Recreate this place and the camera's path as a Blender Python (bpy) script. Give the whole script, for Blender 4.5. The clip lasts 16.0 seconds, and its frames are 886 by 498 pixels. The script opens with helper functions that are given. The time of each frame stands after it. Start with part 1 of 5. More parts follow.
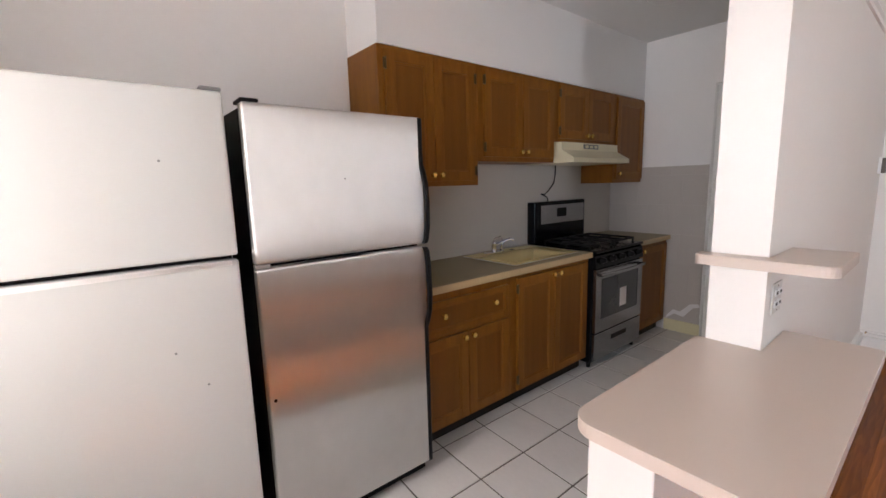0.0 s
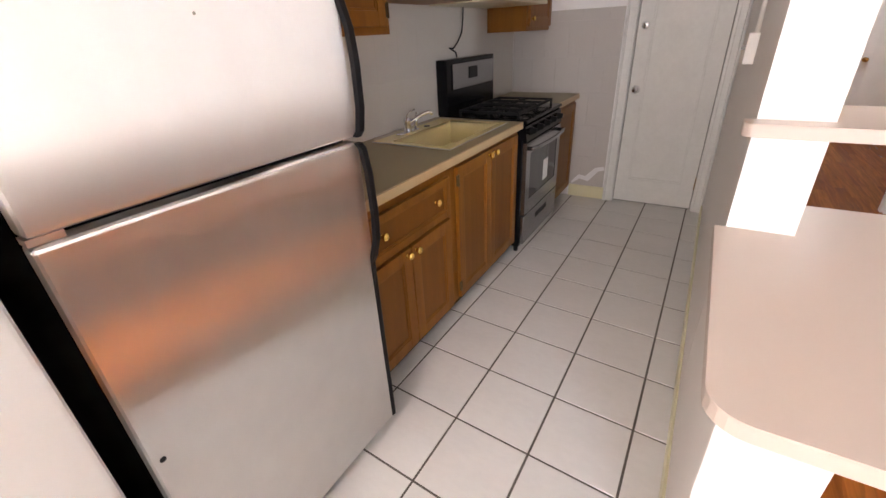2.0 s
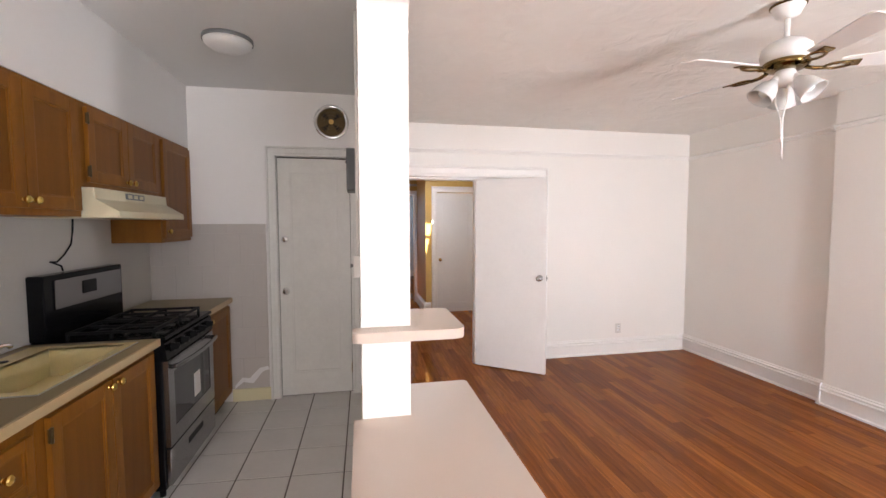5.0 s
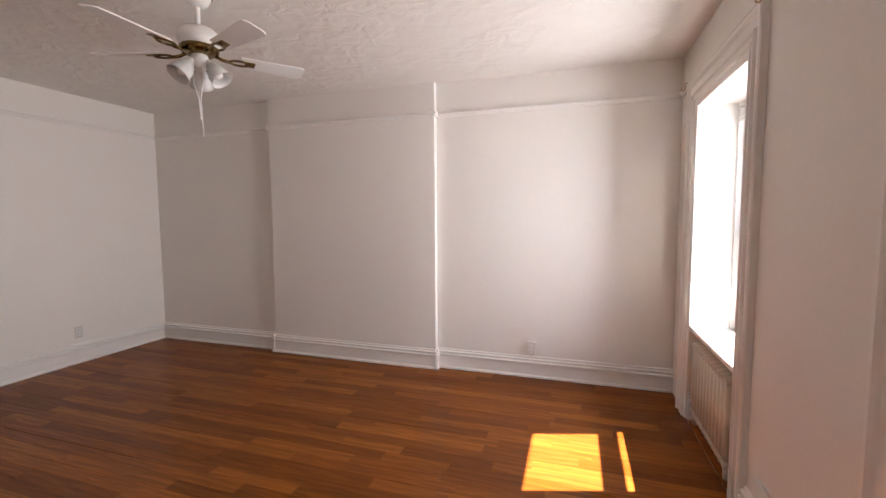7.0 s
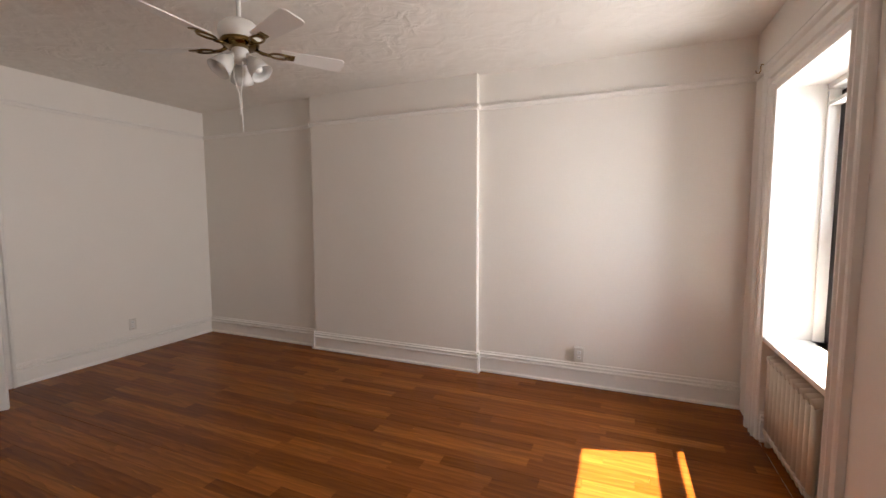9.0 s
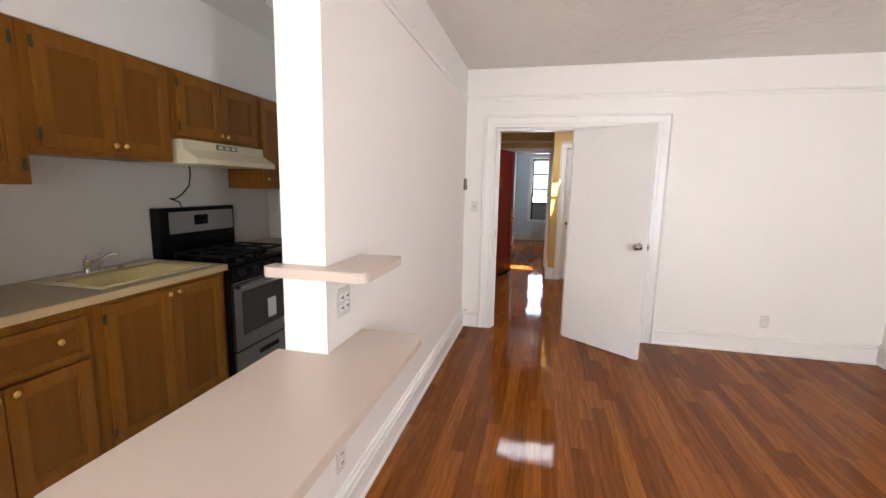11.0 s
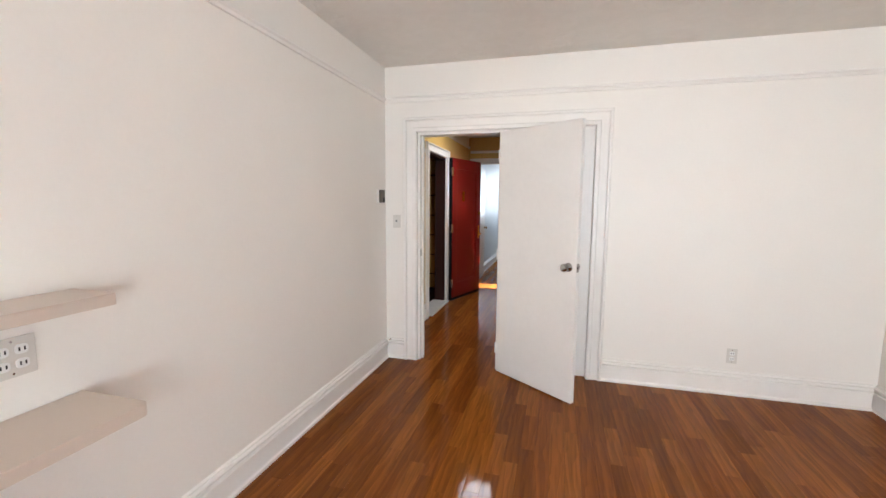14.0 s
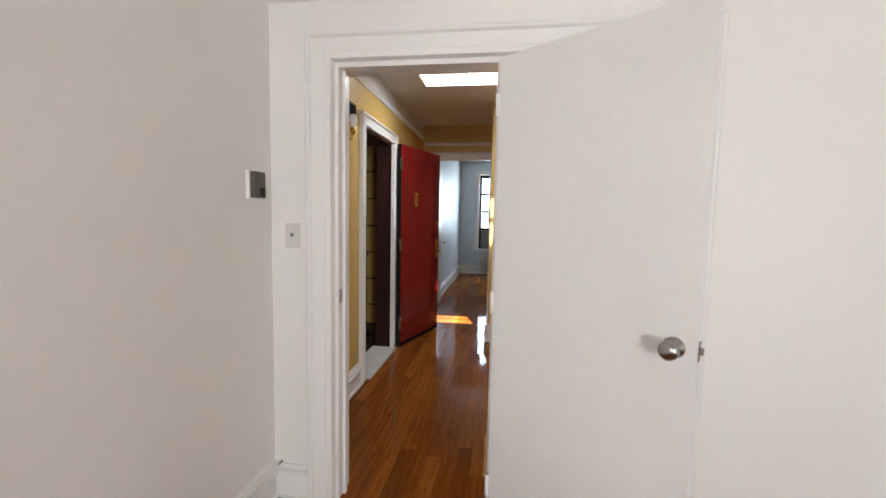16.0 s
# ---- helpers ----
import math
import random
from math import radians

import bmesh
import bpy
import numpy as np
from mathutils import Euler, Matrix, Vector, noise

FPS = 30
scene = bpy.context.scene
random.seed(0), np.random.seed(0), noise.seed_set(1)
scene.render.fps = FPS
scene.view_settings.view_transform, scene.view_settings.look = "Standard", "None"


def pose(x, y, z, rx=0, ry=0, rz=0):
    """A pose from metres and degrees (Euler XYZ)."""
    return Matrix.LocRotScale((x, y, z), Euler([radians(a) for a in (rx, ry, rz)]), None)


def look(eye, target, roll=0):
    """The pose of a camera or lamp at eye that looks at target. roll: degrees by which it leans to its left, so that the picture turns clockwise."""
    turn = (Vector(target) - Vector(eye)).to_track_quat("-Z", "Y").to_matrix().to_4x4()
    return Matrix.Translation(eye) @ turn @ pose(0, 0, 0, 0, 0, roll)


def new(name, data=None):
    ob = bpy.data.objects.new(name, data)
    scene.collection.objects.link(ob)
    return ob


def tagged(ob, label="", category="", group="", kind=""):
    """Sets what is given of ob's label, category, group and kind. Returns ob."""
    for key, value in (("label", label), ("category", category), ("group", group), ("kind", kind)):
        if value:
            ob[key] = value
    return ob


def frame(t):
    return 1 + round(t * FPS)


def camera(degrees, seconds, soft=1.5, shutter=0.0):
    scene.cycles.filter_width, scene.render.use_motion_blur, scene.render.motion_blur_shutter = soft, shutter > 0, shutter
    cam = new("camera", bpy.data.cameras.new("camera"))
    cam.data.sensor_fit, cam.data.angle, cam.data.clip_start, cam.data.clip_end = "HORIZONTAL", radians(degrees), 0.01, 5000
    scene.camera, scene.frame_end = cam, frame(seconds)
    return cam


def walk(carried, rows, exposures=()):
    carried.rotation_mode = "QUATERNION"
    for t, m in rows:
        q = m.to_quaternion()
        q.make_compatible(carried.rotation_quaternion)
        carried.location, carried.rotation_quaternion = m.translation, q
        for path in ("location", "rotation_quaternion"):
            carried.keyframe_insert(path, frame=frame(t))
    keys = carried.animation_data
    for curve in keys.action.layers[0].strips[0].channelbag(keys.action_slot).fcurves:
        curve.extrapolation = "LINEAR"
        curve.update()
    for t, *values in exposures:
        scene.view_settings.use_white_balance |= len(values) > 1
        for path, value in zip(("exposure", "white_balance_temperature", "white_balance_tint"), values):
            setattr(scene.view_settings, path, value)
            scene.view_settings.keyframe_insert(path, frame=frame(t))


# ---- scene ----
cam = camera(93.3, 16.0)
PATH = [
    (0, (0.292, 0.113, 1.439), (1.537, 1.648, 1.131), -1.6),
    (0.5, (0.417, 0.314, 1.412), (1.826, 1.646, 0.921), -2.8),
    (1, (0.557, 0.497, 1.404), (2.025, 1.654, 0.693), -3.4),
    (1.5, (0.585, 0.666, 1.399), (2.076, 1.682, 0.536), -3.3),
    (2, (0.537, 0.823, 1.416), (2.044, 1.769, 0.502), -3.0),
    (2.5, (0.526, 0.857, 1.436), (2.087, 1.831, 0.654), -2.7),
    (3, (0.542, 0.83, 1.488), (2.205, 1.829, 1.004), -2.4),
    (3.2, (0.532, 0.823, 1.505), (2.229, 1.809, 1.12), -1.9),
    (5.5, (0.54, 0.546, 1.531), (2.33, -0.339, 1.413), -0.7),
    (6, (0.425, 0.364, 1.498), (1.913, -0.965, 1.356), -1.1),
    (6.5, (0.375, 0.386, 1.464), (1.42, -1.311, 1.292), -0.9),
    (7, (0.319, 0.46, 1.401), (0.924, -1.441, 1.249), -0.3),
    (7.5, (0.208, 0.465, 1.414), (0.401, -1.521, 1.274), -0.4),
    (8, (0.199, 0.458, 1.412), (0.13, -1.539, 1.329), -0.2),
    (8.5, (0.267, 0.432, 1.404), (0.334, -1.565, 1.311), -0.1),
    (9, (0.388, 0.333, 1.399), (1.166, -1.503, 1.236), -0.2),
    (9.5, (0.445, 0.097, 1.443), (1.953, -1.205, 1.26), -0.4),
    (10.1, (0.688, -0.1, 1.467), (2.582, -0.711, 1.271), 0.5),
    (12.5, (0.704, -0.765, 1.423), (2.147, 0.556, 1.007), -0.2),
    (13, (0.797, -1.006, 1.43), (2.42, 0.115, 1.1), 0.6),
    (13.5, (1.043, -1.007, 1.414), (2.861, -0.211, 1.17), 1.0),
    (14, (1.426, -0.989, 1.438), (3.342, -0.463, 1.214), 0.4),
    (14.5, (1.848, -0.932, 1.398), (3.801, -0.563, 1.17), 0.2),
    (15, (2.272, -0.794, 1.372), (4.239, -0.499, 1.16), 0.4),
    (15.5, (2.717, -0.69, 1.338), (4.685, -0.375, 1.171), 0.5),
    (16, (3.130, -0.557, 1.374), (5.100, -0.270, 1.208), 1.1),
]
EXPOSURES = [(0, 3.87, 6550, 19), (0.5, 4.05, 6650, 21), (1.0, 4.2, 6750, 22), (1.5, 4.34, 6850, 22), (3.0, 4.62, 6950, 23), (5.5, 4.08, 6800, 20), (6.25, 3.65, 6850, 22),
             (7, 3.2, 7100, 23), (8, 2.85, 7600, 27), (9, 3.0, 7500, 20), (9.5, 3.45, 7400, 18), (10, 3.97, 6600, 13), (12.5, 4.29, 7100, 21),
             (13.5, 4.25, 7100, 18), (14.0, 4.22, 6700, 13), (14.75, 4.31, 6080, 9), (16, 4.07, 6600, 12)]
walk(cam, [(t, look(eye, target, roll)) for t, eye, target, roll in PATH], EXPOSURES)

# ---- light ----
W1, W2, W3 = (-2.72, -1.86), (-0.69, 0.13), (0.82, 1.46)
SUN = Vector((1.0, 0.30, -1.5)).normalized()
world = bpy.data.worlds.new("world")
scene.world = world
world.use_nodes = True
wn = world.node_tree.nodes
sky = wn.new("ShaderNodeTexSky")
sky.sky_type, sky.sun_disc = "NISHITA", False
sky.sun_elevation, sky.sun_rotation = math.asin(-SUN.z), math.atan2(-SUN.x, -SUN.y)
sky.dust_density = 2.0
world.node_tree.links.new(sky.outputs[0], wn["Background"].inputs[0])
wn["Background"].inputs[1].default_value = 0.06
sun = new("sun", bpy.data.lights.new("sun", "SUN"))
sun.data.energy, sun.data.angle, sun.data.color = 5.0, radians(0.53), (1.0, 0.95, 0.85)
sun.matrix_basis = look((-12, -6, 18), Vector((-12, -6, 18)) + SUN)


def sky_lamp(y0, y1, z0, z1, x, watts, turn=(0, -90, 0), color=(0.95, 0.97, 1.0)):
    data = bpy.data.lights.new("window_light", "AREA")
    data.shape, data.size, data.size_y, data.energy, data.color = "RECTANGLE", z1 - z0, y1 - y0, watts, color
    ob = new("window_light", data)
    ob.matrix_basis = pose(x, (y0 + y1) / 2, (z0 + z1) / 2, *turn)
    return ob


SKYBLUE = (0.84, 0.93, 1.0)
sky_lamp(-3.15, -1.65, 0.40, 2.05, -1.30, 27.0, (0, -94, 10), SKYBLUE)
sky_lamp(W2[0], W2[1], 2.15, 3.05, -1.45, 4.0, (0, -55, 0), (0.78, 0.89, 1.0))
sky_lamp(-1.05, -0.08, 0.85, 2.05, -1.52, 4.3, (0, -92, 17), (0.78, 0.89, 1.0))
# fill lamp for the kitchen, set in the added window at W3
sky_lamp(W3[0] + 0.06, W3[1] - 0.06, 1.02, 2.00, -0.70, 2.1, (0, -94, 6), (1.0, 0.97, 0.93))
sky_lamp(-0.60, 0.00, 1.08, 2.24, 13.25, 3.2, (0, 74, 0), (0.72, 0.86, 1.0))
sky_lamp(-0.74, 0.18, 2.38, 2.81, 6.76, 1.1, (0, 0, 0), (0.80, 0.90, 1.0))


# ---- materials ----
def principled(name):
    m = bpy.data.materials.new(name)
    m.use_nodes = True
    return m, m.node_tree.nodes, m.node_tree.links, m.node_tree.nodes["Principled BSDF"]


def mat(name, col, rough=0.5, metal=0.0, var=0.06, scale=6.0, bump=0.0, bscale=80.0, stretch=(1, 1, 1), coat=0.0, ramp=None, spec=0.5):
    """Base colour varied at two scales, fine relief."""
    m, n, l, p = principled(name)
    tc = n.new("ShaderNodeTexCoord")
    info = n.new("ShaderNodeObjectInfo")
    off = n.new("ShaderNodeVectorMath")
    off.operation = "MULTIPLY_ADD"
    off.inputs[1].default_value = (1, 1, 1)
    mul = n.new("ShaderNodeVectorMath")
    mul.operation = "SCALE"
    mul.inputs[0].default_value = (17.0, 9.0, 5.0)
    l.new(info.outputs["Random"], mul.inputs["Scale"])
    l.new(tc.outputs["Object"], off.inputs[0])
    l.new(mul.outputs[0], off.inputs[2])
    mp = n.new("ShaderNodeMapping")
    mp.inputs["Scale"].default_value = stretch
    l.new(off.outputs[0], mp.inputs[0])
    big = n.new("ShaderNodeTexNoise")
    big.inputs["Scale"].default_value = scale
    big.inputs["Detail"].default_value = 3
    fine = n.new("ShaderNodeTexNoise")
    fine.inputs["Scale"].default_value = min(bscale, 90)
    fine.inputs["Detail"].default_value = 2
    for t in (big, fine):
        l.new(mp.outputs[0], t.inputs["Vector"])
    mix = n.new("ShaderNodeMath")
    mix.operation = "MULTIPLY_ADD"
    mix.inputs[1].default_value = 0.6
    l.new(big.outputs[0], mix.inputs[0])
    half = n.new("ShaderNodeMath")
    half.operation = "MULTIPLY"
    half.inputs[1].default_value = 0.4
    l.new(fine.outputs[0], half.inputs[0])
    l.new(half.outputs[0], mix.inputs[2])
    cr = n.new("ShaderNodeValToRGB")
    cr.color_ramp.elements[0].position, cr.color_ramp.elements[1].position = 0.15, 0.85
    a, b = (ramp if ramp else ([c * (1 - var) for c in col], [min(1, c * (1 + var)) for c in col]))
    cr.color_ramp.elements[0].color, cr.color_ramp.elements[1].color = (*a, 1), (*b, 1)
    l.new(mix.outputs[0], cr.inputs[0])
    l.new(cr.outputs[0], p.inputs["Base Color"])
    p.inputs["Roughness"].default_value = rough
    p.inputs["Metallic"].default_value = metal
    p.inputs["Specular IOR Level"].default_value = spec
    p.inputs["Coat Weight"].default_value = coat
    p.inputs["Coat Roughness"].default_value = 0.12
    if bump:
        bp = n.new("ShaderNodeBump")
        bp.inputs["Strength"].default_value, bp.inputs["Distance"].default_value = bump, 0.004
        l.new(fine.outputs[0], bp.inputs["Height"])
        l.new(bp.outputs[0], p.inputs["Normal"])
    return m


def glow(name, col, strength):
    m, n, l, p = principled(name)
    p.inputs["Base Color"].default_value = (*col, 1)
    p.inputs["Emission Color"].default_value = (*col, 1)
    p.inputs["Emission Strength"].default_value = strength
    return m


def floor_wood(name):
    """Varnished oak strips: each plank its own tone, long grain, a glossy coat with a slight wave."""
    m, n, l, p = principled(name)
    tc = n.new("ShaderNodeTexCoord")
    info = n.new("ShaderNodeObjectInfo")
    geo = n.new("ShaderNodeNewGeometry")
    rnd = n.new("ShaderNodeMath")
    rnd.operation = "ADD"
    l.new(info.outputs["Random"], rnd.inputs[0])
    l.new(geo.outputs["Random Per Island"], rnd.inputs[1])
    fr = n.new("ShaderNodeMath")
    fr.operation = "FRACT"
    l.new(rnd.outputs[0], fr.inputs[0])
    sc = n.new("ShaderNodeVectorMath")
    sc.operation = "SCALE"
    sc.inputs[0].default_value = (31.0, 13.0, 7.0)
    l.new(fr.outputs[0], sc.inputs["Scale"])
    add = n.new("ShaderNodeVectorMath")
    l.new(tc.outputs["Object"], add.inputs[0])
    l.new(sc.outputs[0], add.inputs[1])
    mp = n.new("ShaderNodeMapping")
    mp.inputs["Scale"].default_value = (1.1, 20.0, 10.0)
    l.new(add.outputs[0], mp.inputs[0])
    grain = n.new("ShaderNodeTexNoise")
    grain.inputs["Scale"].default_value, grain.inputs["Detail"].default_value, grain.inputs["Distortion"].default_value = 2.2, 4, 1.1
    l.new(mp.outputs[0], grain.inputs["Vector"])
    tone = n.new("ShaderNodeValToRGB")
    e = tone.color_ramp.elements
    e[0].position, e[0].color = 0.0, (0.160, 0.046, 0.007, 1)
    e[1].position, e[1].color = 1.0, (0.280, 0.090, 0.016, 1)
    mid = e.new(0.55)
    mid.color = (0.225, 0.064, 0.012, 1)
    l.new(fr.outputs[0], tone.inputs[0])
    gr = n.new("ShaderNodeMapRange")
    gr.inputs["From Min"].default_value, gr.inputs["From Max"].default_value = 0.3, 0.7
    gr.inputs["To Min"].default_value, gr.inputs["To Max"].default_value = 0.74, 1.16
    l.new(grain.outputs[0], gr.inputs["Value"])
    flame_map = n.new("ShaderNodeMapping")
    flame_map.inputs["Scale"].default_value = (0.30, 1.0, 1.0)
    l.new(add.outputs[0], flame_map.inputs[0])
    flame = n.new("ShaderNodeTexWave")
    flame.wave_type, flame.bands_direction, flame.wave_profile = "BANDS", "Y", "SAW"
    flame.inputs["Scale"].default_value, flame.inputs["Distortion"].default_value = 7.0, 7.0
    flame.inputs["Detail"].default_value, flame.inputs["Detail Scale"].default_value = 2.0, 1.4
    l.new(flame_map.outputs[0], flame.inputs["Vector"])
    fl = n.new("ShaderNodeMapRange")
    fl.inputs["To Min"].default_value, fl.inputs["To Max"].default_value = 0.92, 1.22
    l.new(flame.outputs["Fac"], fl.inputs["Value"])
    both = n.new("ShaderNodeMath")
    both.operation = "MULTIPLY"
    l.new(gr.outputs[0], both.inputs[0])
    l.new(fl.outputs[0], both.inputs[1])
    mul = n.new("ShaderNodeVectorMath")
    mul.operation = "SCALE"
    l.new(tone.outputs[0], mul.inputs[0])
    l.new(both.outputs[0], mul.inputs["Scale"])
    l.new(mul.outputs[0], p.inputs["Base Color"])
    wave = n.new("ShaderNodeTexNoise")
    wave.inputs["Scale"].default_value, wave.inputs["Detail"].default_value = 7.0, 2
    l.new(tc.outputs["Object"], wave.inputs["Vector"])
    p.inputs["Roughness"].default_value = 0.28
    p.inputs["Specular IOR Level"].default_value = 0.0
    p.inputs["Coat IOR"].default_value = 1.36
    p.inputs["Coat Weight"].default_value, p.inputs["Coat Roughness"].default_value = 0.55, 0.06
    bp = n.new("ShaderNodeBump")
    bp.inputs["Strength"].default_value, bp.inputs["Distance"].default_value = 0.30, 0.003
    l.new(wave.outputs[0], bp.inputs["Height"])
    bp2 = n.new("ShaderNodeBump")
    bp2.inputs["Strength"].default_value, bp2.inputs["Distance"].default_value = 0.05, 0.001
    l.new(grain.outputs[0], bp2.inputs["Height"])
    l.new(bp.outputs[0], bp2.inputs["Normal"])
    l.new(bp2.outputs[0], p.inputs["Normal"])
    l.new(bp.outputs[0], p.inputs["Coat Normal"])
    return m


def glass(name, tint=(1, 1, 1), haze=0.0):
    """Thin window glass: clear, with Fresnel gloss and, where it is dirty, a film of dust."""
    m = bpy.data.materials.new(name)
    m.use_nodes = True
    n, l = m.node_tree.nodes, m.node_tree.links
    n.remove(n["Principled BSDF"])
    clear, gloss, film = n.new("ShaderNodeBsdfTransparent"), n.new("ShaderNodeBsdfGlossy"), n.new("ShaderNodeBsdfTranslucent")
    clear.inputs[0].default_value = (*tint, 1)
    gloss.inputs["Roughness"].default_value = 0.02
    film.inputs[0].default_value = (0.8, 0.88, 0.9, 1)
    facing = n.new("ShaderNodeLayerWeight")
    facing.inputs["Blend"].default_value = 0.5
    power = n.new("ShaderNodeMath")
    power.operation = "POWER"
    power.inputs[1].default_value = 4.0
    l.new(facing.outputs["Facing"], power.inputs[0])
    fres = n.new("ShaderNodeMath")
    fres.operation = "MULTIPLY_ADD"
    fres.inputs[1].default_value, fres.inputs[2].default_value = 0.6, 0.03
    l.new(power.outputs[0], fres.inputs[0])
    dust = n.new("ShaderNodeTexNoise")
    dust.inputs["Scale"].default_value = 7
    amount = n.new("ShaderNodeMath")
    amount.operation = "MULTIPLY"
    amount.inputs[1].default_value = 2 * haze
    l.new(dust.outputs[0], amount.inputs[0])
    a, b = n.new("ShaderNodeMixShader"), n.new("ShaderNodeMixShader")
    l.new(amount.outputs[0], a.inputs[0])
    l.new(clear.outputs[0], a.inputs[1])
    l.new(film.outputs[0], a.inputs[2])
    l.new(fres.outputs[0], b.inputs[0])
    l.new(a.outputs[0], b.inputs[1])
    l.new(gloss.outputs[0], b.inputs[2])
    l.new(b.outputs[0], n["Material Output"].inputs[0])
    return m


def stucco(name):
    m, n, l, p = principled(name)
    tc = n.new("ShaderNodeTexCoord")
    a = n.new("ShaderNodeTexNoise")
    a.inputs["Scale"].default_value, a.inputs["Detail"].default_value, a.inputs["Distortion"].default_value = 7.0, 4, 1.0
    b = n.new("ShaderNodeTexNoise")
    b.inputs["Scale"].default_value, b.inputs["Detail"].default_value = 1.7, 3
    patch = n.new("ShaderNodeMapRange")
    patch.inputs["From Min"].default_value, patch.inputs["From Max"].default_value = 0.42, 0.62
    patch.inputs["To Min"].default_value, patch.inputs["To Max"].default_value = 0.25, 1.0
    mix = n.new("ShaderNodeMath")
    mix.operation = "MULTIPLY"
    l.new(tc.outputs["Object"], a.inputs["Vector"])
    l.new(tc.outputs["Object"], b.inputs["Vector"])
    l.new(b.outputs[0], patch.inputs["Value"])
    l.new(a.outputs[0], mix.inputs[0])
    l.new(patch.outputs[0], mix.inputs[1])
    cr = n.new("ShaderNodeValToRGB")
    cr.color_ramp.elements[0].color, cr.color_ramp.elements[1].color = (0.76, 0.725, 0.67, 1), (0.84, 0.81, 0.76, 1)
    l.new(a.outputs[0], cr.inputs[0])
    l.new(cr.outputs[0], p.inputs["Base Color"])
    p.inputs["Roughness"].default_value = 0.55
    bp = n.new("ShaderNodeBump")
    bp.inputs["Strength"].default_value, bp.inputs["Distance"].default_value = 0.62, 0.037
    l.new(mix.outputs[0], bp.inputs["Height"])
    l.new(bp.outputs[0], p.inputs["Normal"])
    return m


WHITE = mat("white_wall_paint", (0.82, 0.785, 0.735), 0.5, var=0.025, scale=2.2, bump=0.10, bscale=55)
KWHITE = mat("kitchen_wall_paint", (0.87, 0.87, 0.86), 0.45, var=0.02, scale=2.2, bump=0.08, bscale=55)
TRIM = mat("white_gloss_trim_paint", (0.83, 0.80, 0.76), 0.32, var=0.03, scale=5, bump=0.06, bscale=40)
DOORW = mat("white_door_paint", (0.80, 0.78, 0.75), 0.38, var=0.05, scale=3, bump=0.06, bscale=30)
OLDW = mat("worn_white_door_paint", (0.77, 0.78, 0.755), 0.4, var=0.08, scale=7, bump=0.15, bscale=35)
CEIL = stucco("textured_ceiling_plaster")
KCEIL = mat("kitchen_ceiling_paint", (0.78, 0.78, 0.77), 0.6, var=0.03, scale=2, bump=0.05)
YELLOW = mat("ochre_wall_paint", (0.62, 0.40, 0.12), 0.42, var=0.06, scale=3, bump=0.08)
BLUEW = mat("pale_blue_wall_paint", (0.66, 0.72, 0.76), 0.5, var=0.03, scale=3, bump=0.06)
FLOORW = floor_wood("varnished_oak_strips")
JOINT = mat("dark_floor_gap", (0.13, 0.042, 0.008), 0.8)
TILE = mat("pale_ceramic_floor_tile", (0.71, 0.70, 0.68), 0.22, var=0.08, scale=5, bump=0.03, bscale=50, stretch=(1, 0.5, 1))
GROUT = mat("dark_tile_grout", (0.11, 0.098, 0.085), 0.85, var=0.4, scale=9)
WTILE = mat("grey_painted_wall_tile", (0.52, 0.49, 0.46), 0.38, var=0.04, scale=4, bump=0.04)
NTILE = mat("pale_painted_wall_tile", (0.60, 0.57, 0.52), 0.4, var=0.03, scale=4, bump=0.03)
WGROUT = mat("wall_tile_joint", (0.58, 0.55, 0.52), 0.7, var=0.06)
OAK = mat("stained_oak", (0, 0, 0), 0.42, spec=0.25, scale=2.5, bscale=38, stretch=(9, 9, 0.8), bump=0.10, coat=0.08, ramp=((0.150, 0.050, 0.005), (0.330, 0.130, 0.015)))
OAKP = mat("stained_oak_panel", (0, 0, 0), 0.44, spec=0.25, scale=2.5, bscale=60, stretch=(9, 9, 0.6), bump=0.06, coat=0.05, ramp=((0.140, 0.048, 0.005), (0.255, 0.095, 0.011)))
# near black that paints the shade inside gaps, slots and recesses
GAPSHADE = mat("gap_shade_black", (0.015, 0.012, 0.01), 0.9)
BRASS = mat("polished_brass", (0.90, 0.60, 0.16), 0.2, metal=1.0, var=0.05)
OLDBRASS = mat("aged_brass", (0.55, 0.36, 0.13), 0.25, metal=1.0, var=0.15)
CHROME = mat("chrome", (0.82, 0.82, 0.83), 0.12, metal=1.0, var=0.03)
STEEL = mat("brushed_stainless_steel", (0.68, 0.67, 0.655), 0.36, metal=1.0, var=0.09, scale=3.0, bscale=14, stretch=(1, 1, 0.8), bump=0.004)
sn, sl = STEEL.node_tree.nodes, STEEL.node_tree.links
old = sn["Principled BSDF"]
brushed = sn.new("ShaderNodeBsdfAnisotropic")
brushed.inputs["Roughness"].default_value, brushed.inputs["Anisotropy"].default_value = 0.32, -0.79
sl.new(old.inputs["Base Color"].links[0].from_socket, brushed.inputs["Color"])
sl.new(old.inputs["Normal"].links[0].from_socket, brushed.inputs["Normal"])
tg = sn.new("ShaderNodeTangent")
tg.direction_type, tg.axis = "RADIAL", "Z"
sl.new(tg.outputs[0], brushed.inputs["Tangent"])
sl.new(brushed.outputs[0], sn["Material Output"].inputs[0])
sn.remove(old)
# stainless copy for the range, dark reflections put into its base colour
RSTEEL = mat("range_steel_dark_reflection", (0.31, 0.31, 0.32), 0.26, metal=1.0, var=0.05, scale=2.2, bscale=80, stretch=(0.3, 1, 8), bump=0.02)
BLACKP = mat("black_plastic", (0.006, 0.006, 0.007), 0.45, var=0.2, spec=0.16)
